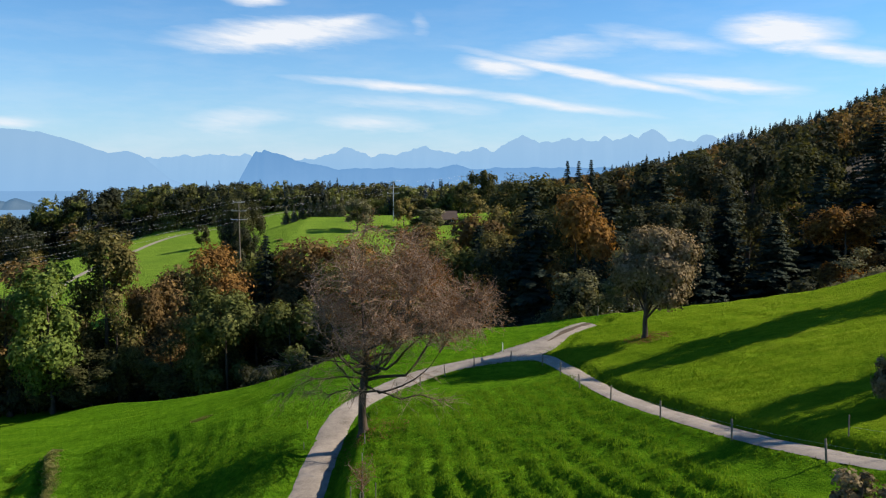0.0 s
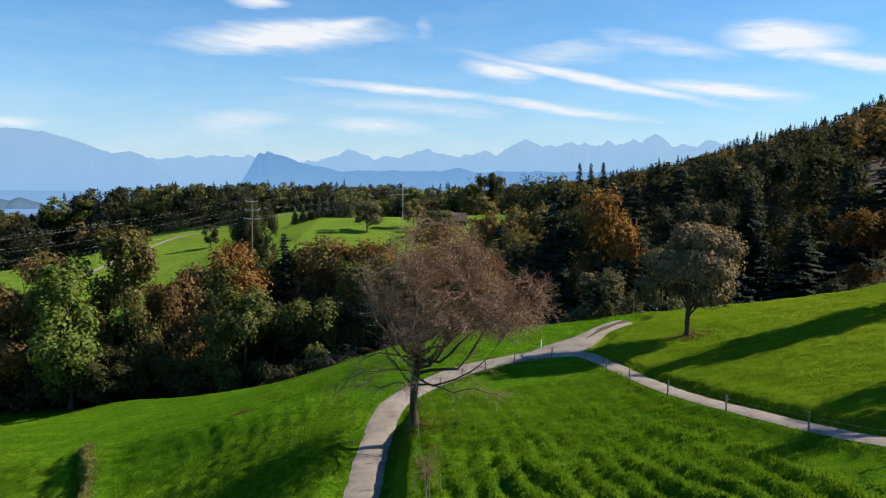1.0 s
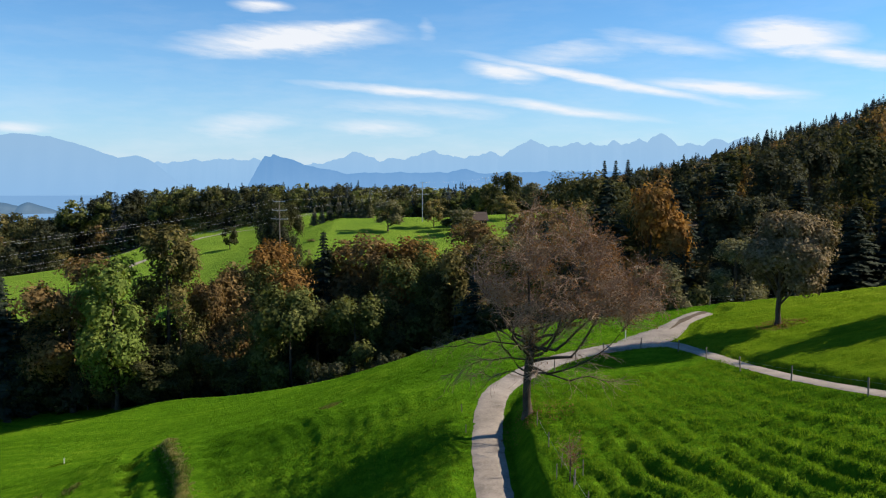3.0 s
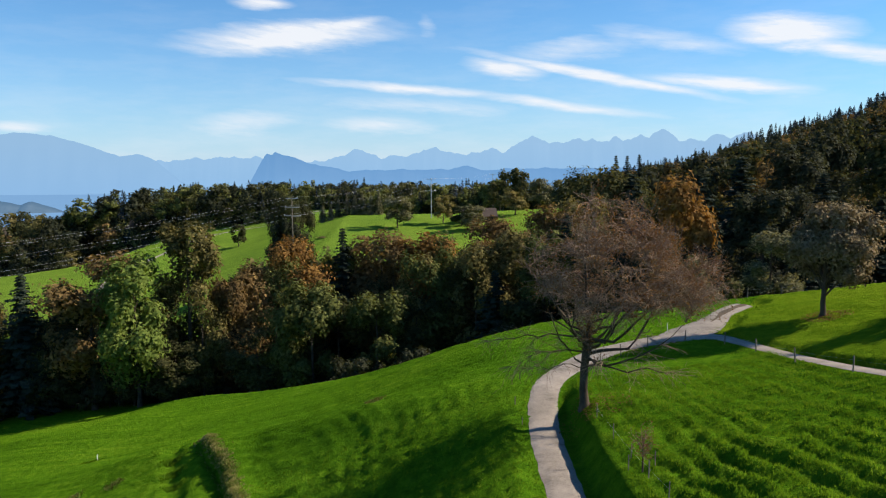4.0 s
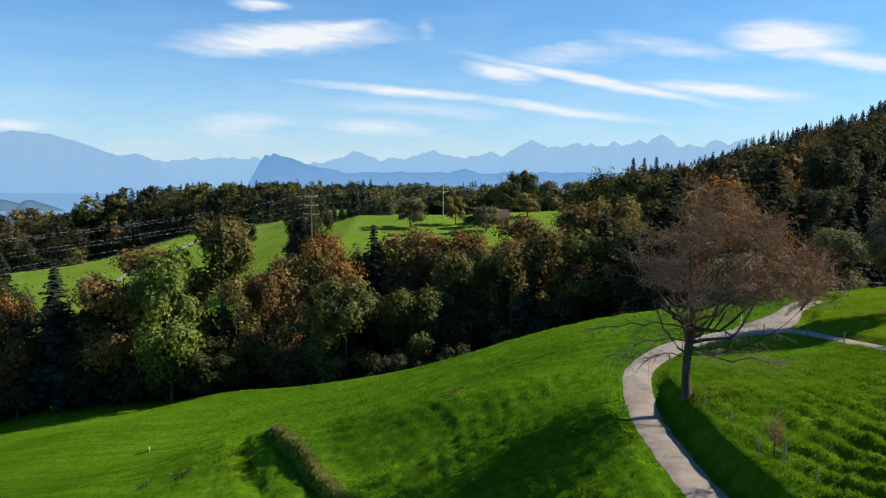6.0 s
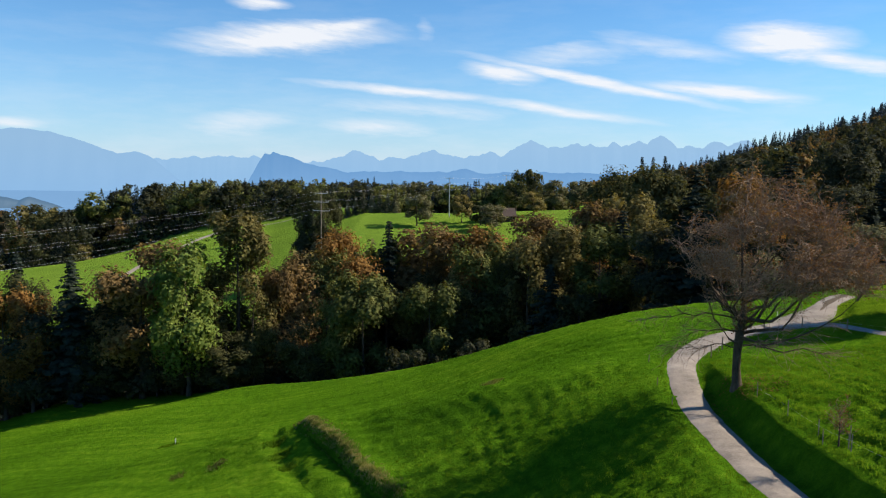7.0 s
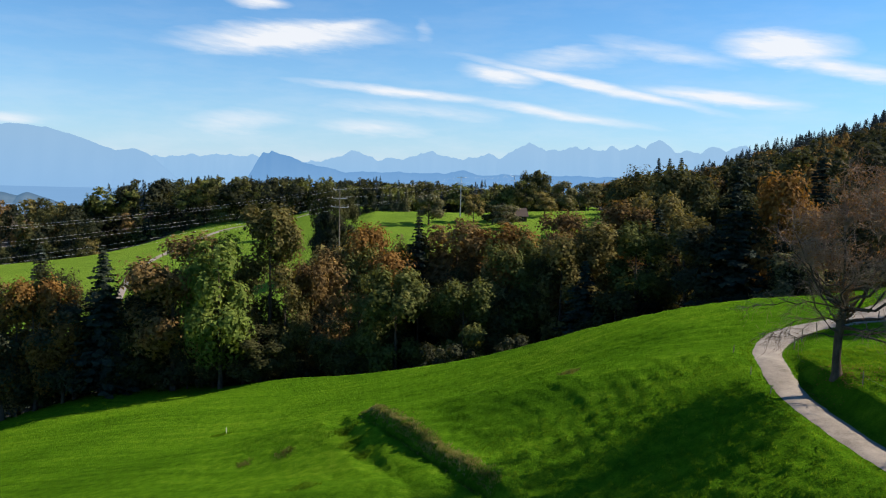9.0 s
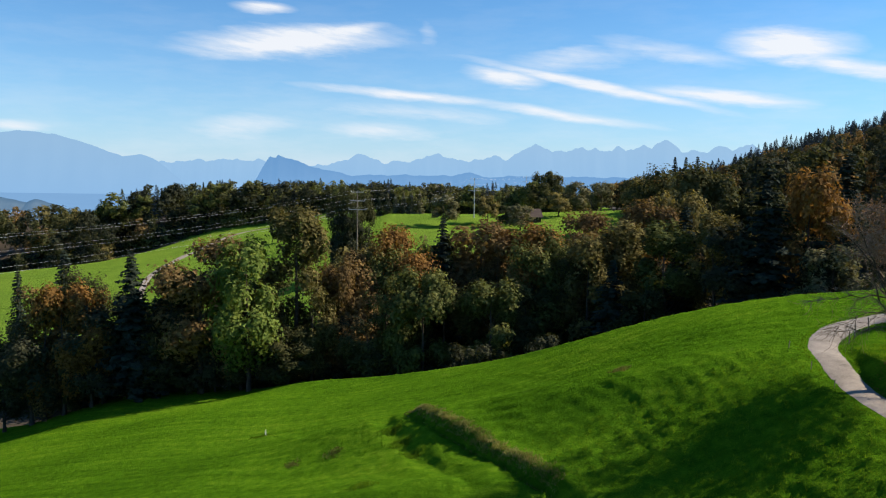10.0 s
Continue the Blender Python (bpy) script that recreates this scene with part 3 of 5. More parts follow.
def crown_points(r, lobes, count, height, width, out_more=0.5):
    """Leaf places and normals on the clumps' shells, thinner inside and below."""
    lb = np.array(lobes)
    weight = lb[:, 3] ** 2
    which = r.choice(len(lb), count, p=weight / weight.sum())
    d = r.normal(size=(count, 3))
    d[:, 2] += 0.35
    d /= np.linalg.norm(d, axis=1)[:, None]
    radius = lb[which, 3] * r.uniform(0.45, 1.12, count) * (1 + 0.25 * np.sin(d[:, 0] * 5 + which) * np.cos(d[:, 1] * 6))
    asp = width / height
    off = d * radius[:, None] * np.array([1.0, 1.0, 0.85 * asp ** 0.5])
    p = (lb[which, :3] + off) * np.array([width, width, height])
    mid = np.array([0, 0, height * 0.45])
    outward = p - mid
    outward /= np.maximum(1e-6, np.linalg.norm(outward, axis=1))[:, None]
    nrm = d + out_more * outward + r.normal(size=(count, 3)) * 0.5 + np.array([0, 0, 0.2])
    p[:, 2] *= height / np.percentile(p[:, 2], 99)
    p[:, :2] *= 0.5 * width / np.percentile(np.hypot(p[:, 0], p[:, 1]), 96)
    return p, nrm


def wood_mesh(rng, name, lobes, height, width, trunk_r, bark, sides=7):
    verts, faces = [], []
    lean = Vector((rng.uniform(-0.03, 0.03) * height, rng.uniform(-0.03, 0.03) * height, 0))
    stem = [Vector((0, 0, -0.02 * height))] + [lean * s * s + Vector((rng.uniform(-1, 1), rng.uniform(-1, 1), 0)) * 0.006 * height + Vector((0, 0, s * height * 0.86)) for s in (0.1, 0.25, 0.45, 0.65, 0.85, 1)]
    tube(stem, [trunk_r * f for f in (1.5, 1.05, 0.9, 0.75, 0.5, 0.28, 0.06)], sides, verts, faces)
    for lx, ly, lz, _ in lobes[:16]:
        h = max(0.12, lz - rng.uniform(0.1, 0.25)) * height
        s = min(1, h / (0.86 * height))
        start = lean * s * s + Vector((0, 0, h))
        end = Vector((lx * width, ly * width, lz * height))
        mid = start.lerp(end, 0.5) + Vector((0, 0, -0.02 * height))
        r0 = trunk_r * max(0.12, 0.5 * (1 - s))
        tube([start, mid, end], [r0, r0 * 0.6, r0 * 0.15], 4, verts, faces)
    return mesh_from(name, verts, faces, bark)


def broadleaf(seed, shape, count, leaf, height=20.0, width=12.0, lobes=22):
    """Trunk and crown meshes of a broad-leaved tree of that size."""
    r, rng = np.random.RandomState(seed), random.Random(seed)
    lb = lobes_of(r, shape, lobes)
    p, n = crown_points(r, lb, count, height, width)
    s = leaf * r.uniform(0.6, 1.35, count)
    return wood_mesh(rng, "trunk", lb, height, width, height * 0.016, BARK), leaf_mesh("crown", p, n, s, seed, LEAF["green"]), height, width


def spruce(seed, whorls, per, height=26.0, width=8.0, bare=0.06):
    """Trunk and crown meshes of a conifer with drooping boughs."""
    r, rng = np.random.RandomState(seed), random.Random(seed)
    verts, faces = [], []
    tube([(0, 0, -0.4), (0, 0, height * 0.4), (0, 0, height * 0.99)], [height * 0.016, height * 0.01, 0.03], 6, verts, faces)
    pts, nrm, siz = [], [], []
    for k in range(whorls):
        f = bare + (1 - bare) * (k / whorls) ** 0.9
        reach = 0.5 * width * (1 - f) ** 0.85 * rng.uniform(0.8, 1.12) + 0.12
        z = f * height
        for b in range(per):
            a = rng.uniform(0, 6.283)
            ln = reach * rng.uniform(0.6, 1.15)
            droop = rng.uniform(0.25, 0.5)
            m = max(3, int(ln / 0.42))
            for j in range(m):
                q = (j + 0.7) / m
                c = Vector((math.cos(a) * ln * q, math.sin(a) * ln * q, z - droop * ln * q + 0.12 * ln * q * q))
                for side in (-1, 1, 0):
                    spread_ = 0.18 * ln * (1 - q) * side
                    pts.append(c + Vector((-math.sin(a) * spread_, math.cos(a) * spread_, -abs(spread_) * 0.5)))
                    nrm.append((math.cos(a) * 0.8 + rng.uniform(-0.7, 0.7), math.sin(a) * 0.8 + rng.uniform(-0.7, 0.7), 0.5))
                    siz.append(rng.uniform(0.28, 0.6) * (0.5 + 0.5 * (1 - f)))
    return mesh_from("trunk", verts, faces, BARK), leaf_mesh("crown", np.array(pts), np.array(nrm), np.array(siz), seed, LEAF["needle"]), height, width


KIND = {
    "round": [broadleaf(11 + i, "round", 9000, 0.3, lobes=20) for i in range(3)],
    "tall": [broadleaf(21 + i, "tall", 9500, 0.32, 30.0, 12.0, 28) for i in range(3)],
    "ragged": [broadleaf(31 + i, "ragged", 9000, 0.3, 24.0, 13.0, 20) for i in range(3)],
    "row": [spruce(91, 30, 9, 13.0, 6.0)],
    "bush": [broadleaf(41 + i, "bush", 3000, 0.235, 6.0, 6.5, 16) for i in range(3)],
    "spruce": [spruce(51 + i, 44, 8) for i in range(3)],
    "far": [broadleaf(61 + i, "round", 2600, 0.52, 18.0, 12.0, 16) for i in range(3)],
    "fartall": [broadleaf(71 + i, "tall", 3000, 0.5, 22.0, 11.0, 18) for i in range(2)],
    "farspruce": [spruce(81 + i, 24, 6, 22.0, 7.0) for i in range(2)],
}
tally = {}


def plant(name, kind, leaf, x, y, height, width, label, category="tree", group="", sink=0.0, z=None):
    """One tree: an empty at its foot with trunk and crown."""
    k = tally[kind] = tally.get(kind, -1) + 1
    trunk, crown, h0, w0 = KIND[kind][k % len(KIND[kind])]
    foot = new(name)
    foot.location = (x, y, (g1(x, y) if z is None else z) - 0.1 - sink)
    foot.rotation_euler = (0, 0, (k * 2.399 + x) % 6.283)
    foot.scale = (width / w0, width / w0, height / h0)
    a, b = child(new("trunk", trunk), foot), child(new("crown", crown), foot)
    b.material_slots[0].link = "OBJECT"
    b.material_slots[0].material = LEAF[leaf]
    tagged(foot, label, category, group)
    return foot


TALE = {"deep": "deep green", "pale": "pale olive", "green": "green broad-leaved", "fresh": "fresh green", "olive": "olive-green", "grey": "grey-green", "yellow": "yellowing", "orange": "orange-brown autumn",
        "brown": "brown autumn", "dark": "dark green", "needle": "dark green spruce"}


def grove(rows_, where, group):
    for kind, leaf, x, y, top, width in rows_:
        h = top - g1(x, y)
        width *= 1.12 if kind != "spruce" else 1.6
        shape = {"spruce": "drooping spruce"}.get(kind, {"round": "rounded tree", "tall": "tall narrow tree", "ragged": "ragged tree", "bush": "bushy shrub"}.get(kind, "tree"))
        label = ("dark " if kind == "spruce" else TALE[leaf] + " ") + shape + " " + where
        plant("spruce" if kind == "spruce" else "shrub" if kind == "bush" else "tree", kind, leaf, x, y, h, width, label, "shrub" if kind == "bush" else "tree", group)


# the belt of trees in the ravine behind the meadow: kind, leaves, place, top, width
grove([("round", "orange", -133, 183, -12, 14), ("ragged", "orange", -126, 182, -14, 12), ("spruce", "needle", -116.2, 182, -3, 13), ("spruce", "needle", -157, 235, -8, 14),
       ("spruce", "needle", -179, 250, -14, 8), ("ragged", "dark", -131, 190, -9.5, 13), ("ragged", "brown", -101, 183, -1, 19), ("round", "fresh", -89, 179, -1, 17),
       ("round", "dark", -92, 184, -17, 12), ("tall", "olive", -79.7, 188, 6, 15), ("ragged", "olive", -75, 182, -8, 10), ("bush", "deep", -98, 184, -22, 10), ("bush", "deep", -133, 184, -25, 12), ("bush", "deep", -124, 183, -25, 11), ("bush", "deep", -112, 183, -25, 10)],
      "at the wood edge below the meadow", "trees of the ravine wood")
grove([("ragged", "brown", -65, 196, -5, 15), ("ragged", "orange", -56.5, 198, 1, 16), ("round", "green", -49.6, 181, -7, 14), ("spruce", "needle", -45.6, 206, 4.5, 11),
       ("round", "brown", -36, 206, 2, 22), ("round", "orange", -23, 200, 2, 19), ("round", "green", -34.5, 178, -9, 13), ("round", "olive", -12.2, 184, 0.5, 14),
       ("tall", "olive", -2.2, 190, 4, 15), ("tall", "green", 2.2, 172, 4.5, 13), ("tall", "olive", 11.6, 168, 7.3, 11), ("ragged", "green", -58, 184, -10, 12)],
      "in the ravine behind the meadow", "trees of the ravine wood")
grove([("round", "dark", 30, 235, 17.5, 20), ("ragged", "dark", 24.5, 270, 17, 22), ("spruce", "needle", 54.8, 356, 25, 9), ("spruce", "needle", 60, 357, 25, 9),
       ("spruce", "needle", 66, 360, 25.5, 10), ("spruce", "needle", 17.1, 156, 18.2, 14), ("round", "orange", 26, 158, 16, 13), ("round", "deep", 27, 148, 3.5, 13), ("spruce", "needle", 53.9, 200, 22, 17),
       ("tall", "deep", 63.8, 190, 23.5, 14), ("tall", "deep", 87.5, 230, 29, 17), ("round", "dark", 79.6, 174, 25, 17), ("spruce", "needle", 86, 160, 31, 15)],
      "on the dark wooded slope", "trees of the slope wood")
grove([("round", "orange", 70.4, 140, 14, 12), ("spruce", "needle", 48, 150, 11.5, 11), ("spruce", "needle", 63, 152, 13, 11), ("round", "grey", 24, 143, 2.4, 12), ("tall", "deep", 40, 150, 14, 12),
       ("spruce", "needle", 74, 158, 22, 12), ("spruce", "needle", 36, 172, 18, 14), ("spruce", "needle", 58, 165, 18, 12), ("tall", "deep", 98, 172, 24, 16), ("ragged", "deep", 47, 162, 14, 11),
       ("ragged", "grey", 66, 128, 8, 9), ("tall", "deep", 12, 160, 5, 12), ("spruce", "needle", 8, 178, 9, 12), ("tall", "deep", 84, 140, 18, 14)],
      "behind the brow of the meadow", "trees of the slope wood")
grove([("round", "dark", -111, 190, -12, 15), ("tall", "dark", -70, 206, -8, 13), ("ragged", "dark", -88, 196, -8, 15), ("round", "dark", -45, 190, -12, 16), ("round", "dark", -26, 186, -12, 15),
       ("tall", "dark", -15, 198, -1, 15), ("ragged", "brown", -9, 215, 5, 16), ("round", "brown", 8, 212, 8, 16), ("tall", "dark", 24, 190, 11, 15), ("round", "olive", 18, 222, 10, 16),
       ("round", "dark", -3, 168, -9, 13), ("spruce", "needle", -8, 176, -3, 11), ("tall", "dark", 30, 178, 12, 13), ("ragged", "dark", -62, 180, -17, 12), ("round", "dark", -80, 178, -20, 12)],
      "standing in the ravine", "trees of the ravine wood")

rng = random.Random(31)
for i in range(46):
    x = rng.uniform(-72, 16)
    y = rng.uniform(186, 200) if i % 3 == 0 else rng.uniform(204, 226)
    leaf = rng.choice(["dark", "olive", "brown", "brown", "orange", "dark", "green"])
    kind = rng.choice(["round", "ragged", "tall"]) if i % 3 == 0 else "far"
    plant("tree", kind, leaf, x, y, (-4 + 0.1 * (x + 60) + rng.uniform(-8, 1)) - g1(x, y), rng.uniform(11, 16), TALE[leaf] + " tree within the ravine wood", "tree", "trees of the ravine wood")

grove([("ragged", "deep", -140, 182, -17, 14), ("round", "deep", -124, 184, -17, 15), ("ragged", "dark", -110, 184, -19, 12), ("round", "deep", -147, 183, -24, 12), ("tall", "deep", -108, 186, -8, 12),
       ("round", "deep", -118, 183, -27, 10), ("ragged", "deep", -86, 188, -17, 13), ("ragged", "deep", -96, 192, -15, 13), ("bush", "deep", -85, 184, -24, 11), ("ragged", "deep", -122, 196, -16, 13), ("ragged", "deep", -70, 190, -15, 12), ("ragged", "brown", -138, 184, -13, 13)], "at the foot of the wood edge", "trees of the ravine wood")

# shrubs along the foot of the wood
rng = random.Random(7)
for i in range(34):
    x = -140 + i * 6.3 + rng.uniform(-2, 2)
    if x > 62:
        break
    y = 104 + 0.78 * min(110, max(0, 10 - x)) + rng.uniform(20, 34) if x < 20 else 118 + rng.uniform(0, 14)
    if x < -76:
        y = 183 + rng.uniform(0, 6)
    # mostly the darkened leaves, so that the wood's foot looks shaded
    leaf = rng.choice(["dark", "deep", "deep", "deep", "deep", "dark"])
    plant("shrub", "bush", leaf, x, y, rng.uniform(5, 9), rng.uniform(6, 10), TALE[leaf] + " shrub at the foot of the wood", "shrub", "shrubs of the wood edge")

# added shrubs in the same darkened leaves fill the black gaps below the trees
for i in range(20):
    x = -128 + i * 2.9 + rng.uniform(-1, 1)
    plant("shrub", "bush", "deep", x, 189 + rng.uniform(0, 5) - 0.25 * max(0, x + 84), rng.uniform(7, 9.5), rng.uniform(8, 11), "deep green shrub at the foot of the wood", "shrub", "shrubs of the wood edge")

# the wooded hill, near part tree by tree
rng = random.Random(19)
for i in range(150):
    x, y = rng.uniform(14, 300), rng.uniform(205, 420)
    if x < 14 + (y - 185) * 0.12 or x > 40 + y * 0.62:
        continue
    leaf = rng.choice(["deep", "needle", "brown", "deep", "dark", "brown", "needle", "olive", "deep"])
    kind = "farspruce" if leaf == "needle" else "fartall" if rng.random() < 0.35 else "far"
    plant("spruce" if leaf == "needle" else "tree", kind, leaf, x, y, min(rng.uniform(20, 28), max(12, 16 + 0.14 * (x + 22) - 0.01 * y - g1(x, y))), rng.uniform(12, 17),
          ("dark conical spruce" if leaf == "needle" else TALE[leaf] + " tree") + " in the wood on the hillside", "tree", "trees of the hill wood")


def far_crown(seed, pointed):
    """Leaf sprays of a crown for far woods, of height and width 1."""
    r = np.random.RandomState(seed)
    if pointed:
        n = 300
        h = r.uniform(0, 1, n) ** 1.25
        a = r.uniform(0, 6.283, n)
        reach = 0.5 * (1 - h) ** 0.8 * (0.72 + 0.28 * np.sin(h * 60)) * r.uniform(0.45, 1.08, n) + 0.012
        p = np.column_stack([np.cos(a) * reach, np.sin(a) * reach, 0.02 + 0.98 * h - 0.12 * reach])
        nrm = np.column_stack([np.cos(a), np.sin(a), np.full(n, 0.45)]) + r.normal(size=(n, 3)) * 0.35
        size = r.uniform(0.036, 0.07, n) * (0.5 + 0.6 * (1 - h))
        stretch = np.array([1.5, 1.5, 0.7])
    else:
        n = 500
        lobes = lobes_of(r, ("round", "ragged", "tall")[seed % 3], 20)
        p, nrm = crown_points(r, lobes, n, 1.0, 1.0, 0.7)
        size = r.uniform(0.04, 0.08, n)
        stretch = np.array([1.0, 1.0, 0.9])
    nrm /= np.linalg.norm(nrm, axis=1)[:, None]
    t = np.cross(nrm, r.normal(size=(n, 3)))
    t /= np.linalg.norm(t, axis=1)[:, None]
    b = np.cross(nrm, t)
    k = size[:, None]
    return (np.stack([-t * k, t * k * 0.6 - b * k * 0.8, t * k * 0.6 + b * k * 0.8], 1) * stretch + p[:, None, :]).reshape(-1, 3)


FAR_CROWN = {True: [far_crown(201 + i, True) for i in range(3)], False: [far_crown(210 + i, False) for i in range(6)]}


def woods(name, spots, label, rng):
    """A far wood as one mesh for each leaf colour: many crowns set down together, each at (place, foot, height, width, leaves)."""
    pools = {}
    for x, y, z, h, w, leaf in spots:
        pools.setdefault(leaf, []).append((x, y, z, h, w))
    holder = new(name)
    tagged(holder, label, "wood", kind="stuff")
    for leaf, lst in pools.items():
        allv = []
        for i, (x, y, z, h, w) in enumerate(lst):
            fir = leaf in ("needle", "blue")
            co = FAR_CROWN[fir][i % len(FAR_CROWN[fir])]
            a = rng.uniform(0, 6.283)
            c, s = math.cos(a), math.sin(a)
            allv.append(np.column_stack([(co[:, 0] * c - co[:, 1] * s) * w + x, (co[:, 0] * s + co[:, 1] * c) * w + y, co[:, 2] * h + z]))
        v = np.concatenate(allv)
        tagged(child(new("crowns", mesh_from("crowns", v, np.arange(len(v)).reshape(-1, 3), LEAF[leaf], False)), holder), kind="stuff")


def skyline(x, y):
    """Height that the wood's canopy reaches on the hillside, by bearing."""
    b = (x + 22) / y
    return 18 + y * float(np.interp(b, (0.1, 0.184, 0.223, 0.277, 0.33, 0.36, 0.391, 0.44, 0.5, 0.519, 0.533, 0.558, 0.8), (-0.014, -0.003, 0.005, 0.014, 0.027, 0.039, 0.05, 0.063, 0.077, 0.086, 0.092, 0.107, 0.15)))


rng = random.Random(23)
spots = []
# crest: small dark firs, close together, most with the haze-tinted needles
for i in range(420):
    y = rng.uniform(1180, 1420)
    x = rng.uniform(0.2, 0.68) * y
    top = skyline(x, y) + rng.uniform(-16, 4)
    h = rng.uniform(18, 25)
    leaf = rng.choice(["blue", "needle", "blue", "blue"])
    spots.append((x, y, top - h, h, rng.uniform(14, 19), leaf))
# the slope below it: rounded autumn crowns among dark ones
for i in range(720):
    y = 310 + 840 * rng.random()
    x = rng.uniform(0.13, 0.66) * y
    if x < 60 and y > 520:
        continue
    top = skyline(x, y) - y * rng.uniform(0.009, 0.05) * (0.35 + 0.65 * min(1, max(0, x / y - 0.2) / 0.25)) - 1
    leaf = rng.choice(["dark", "deep", "brown", "deep", "needle", "dark", "deep", "brown", "deep"])
    h = rng.uniform(15, 22)
    fir = leaf == "needle"
    spots.append((x, y, top - h, h * (1.25 if fir else 1), rng.uniform(8, 11) if fir else rng.uniform(13, 20), leaf))
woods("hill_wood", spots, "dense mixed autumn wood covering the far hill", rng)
spots = []
for i in range(520):
    x = rng.uniform(-345, 66)
    y = 594 + 170 * rng.random() ** 1.4 + 0.06 * x
    # some firs here take the needles tinted with haze
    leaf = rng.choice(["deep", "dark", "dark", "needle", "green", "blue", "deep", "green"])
    top = float(np.interp(x, (-345, -318, -303, -286, -275, -250, -186, -100, 66), (-18, -18, -12, 1, 4, 6, 9, 9, 7))) + rng.uniform(-9, 1) - (13 if i % 5 == 0 else 0)
    h = rng.uniform(15, 21)
    fir = leaf in ("needle", "blue")
    spots.append((x, y, top - h + (3 if fir else 0), h, rng.uniform(9, 12) if fir else rng.uniform(15, 21), leaf))
for i in range(84):
    x, y = rng.uniform(-430, -266), rng.uniform(520, 590)
    h = rng.uniform(14, 19)
    leaf = rng.choice(["deep", "dark", "olive", "brown", "needle", "dark", "deep"])
    spots.append((x, y, -11 + rng.uniform(-14, 3) - h - 0.04 * (590 - y), h, rng.uniform(13, 18) if leaf != "needle" else 8, leaf))
# its edge, leafy down to the grass
for i in range(300):
    x = -345 + 411 * i / 300 + rng.uniform(-2, 2)
    y = 597 + 0.06 * x + rng.uniform(-2, 12) + (rng.uniform(10, 50) if i % 2 else 0)
    spots.append((x, y, float(lie(x, y)) - 3, rng.uniform(10, 17), rng.uniform(10, 15), rng.choice(["deep", "dark", "green", "dark", "green"])))
for i in range(60):
    x = -430 + 166 * i / 60 + rng.uniform(-2, 2)
    y = 517 + 0.1 * (x + 266) * (x > -300) + rng.uniform(-3, 9)
    spots.append((x, y, float(lie(x, y)) - 3, rng.uniform(10, 17), rng.uniform(9, 14), rng.choice(["deep", "dark", "deep", "olive", "dark"])))
woods("far_wood", spots, "mixed autumn wood behind the far pasture", rng)

# trees standing in the far pasture
grove([("round", "dark", -90, 338, 6.5, 9.5), ("ragged", "dark", -85, 334, 9.5, 11), ("round", "dark", -80.5, 340, 6, 9), ("round", "deep", -87.5, 331, -2, 11), ("round", "deep", -82, 332, -3, 10), ("bush", "deep", -86, 327, -12, 11), ("far", "dark", -150, 498, -14, 9), ("far", "grey", -47, 440, 4.5, 15), ("far", "olive", -83, 420, -16, 9), ("far", "olive", -22, 452, 4, 11),
       ("far", "dark", -12, 440, -1, 11), ("far", "grey", -6, 425, 0, 13), ("far", "dark", 14, 520, 11, 14), ("far", "dark", 27, 600, 19, 17), ("far", "dark", 34, 596, 17, 12),
       ("far", "green", 12, 560, 12, 12), ("far", "grey", 44, 560, 12, 16), ("far", "grey", 58, 540, 12, 16), ("far", "olive", 20, 470, 6, 13), ("far", "dark", 74, 520, 14, 16)],
      "standing in the far pasture", "pasture trees")
for i in range(8):
    x = -96 + i * 4.9
    plant("spruce", "row", "grey", x, 492, [11, 10, 12, 13, 12, 14, 13, 15][i], 7.5, "small grey-green conical spruce in a planted row", "tree", "row of planted spruces")

# ---- the two single trees of the meadow ----


def orchard_tree(x, y, height, width):
    """The round, still leafy tree on the slope."""
    r, rg = np.random.RandomState(77), random.Random(77)
    lb = lobes_of(r, "round", 34)
    lb = [(0.85 * a + 0.1, 0.9 * b, 0.24 + 0.72 * c, s * 0.85) for a, b, c, s in lb]
    p, n = crown_points(r, lb, 30000, height, width)
    foot = new("round_tree")
    foot.location = (x, y, g1(x, y) - 0.05)
    verts, faces = [], []
    tube([(0, 0, -0.2), (0.05, 0, 0.5), (0.0, 0.05, 1.6), (0.1, 0, 3.2), (0.05, 0, 6), (0, 0, 9)], [0.42, 0.3, 0.26, 0.24, 0.15, 0.04], 9, verts, faces)
    child(new("trunk", mesh_from("trunk", verts, faces, BARK)), foot)
    for lx, ly, lz, _ in lb[:14]:
        verts, faces = [], []
        st = Vector((0.05, 0, rg.uniform(2.0, 4.5)))
        en = Vector((lx * width, ly * width, lz * height))
        tube([st, st.lerp(en, 0.5) + Vector((0, 0, 0.3)), en], [0.13, 0.08, 0.02], 5, verts, faces)
        child(new("limb", mesh_from("limb", verts, faces, BARK)), foot)
    child(new("crown", leaf_mesh("crown", p, n, 0.16 * r.uniform(0.6, 1.4, len(p)), 5, LEAF["pale"])), foot)
    tagged(foot, "round orchard tree with olive autumn leaves on the grassy slope", "tree")


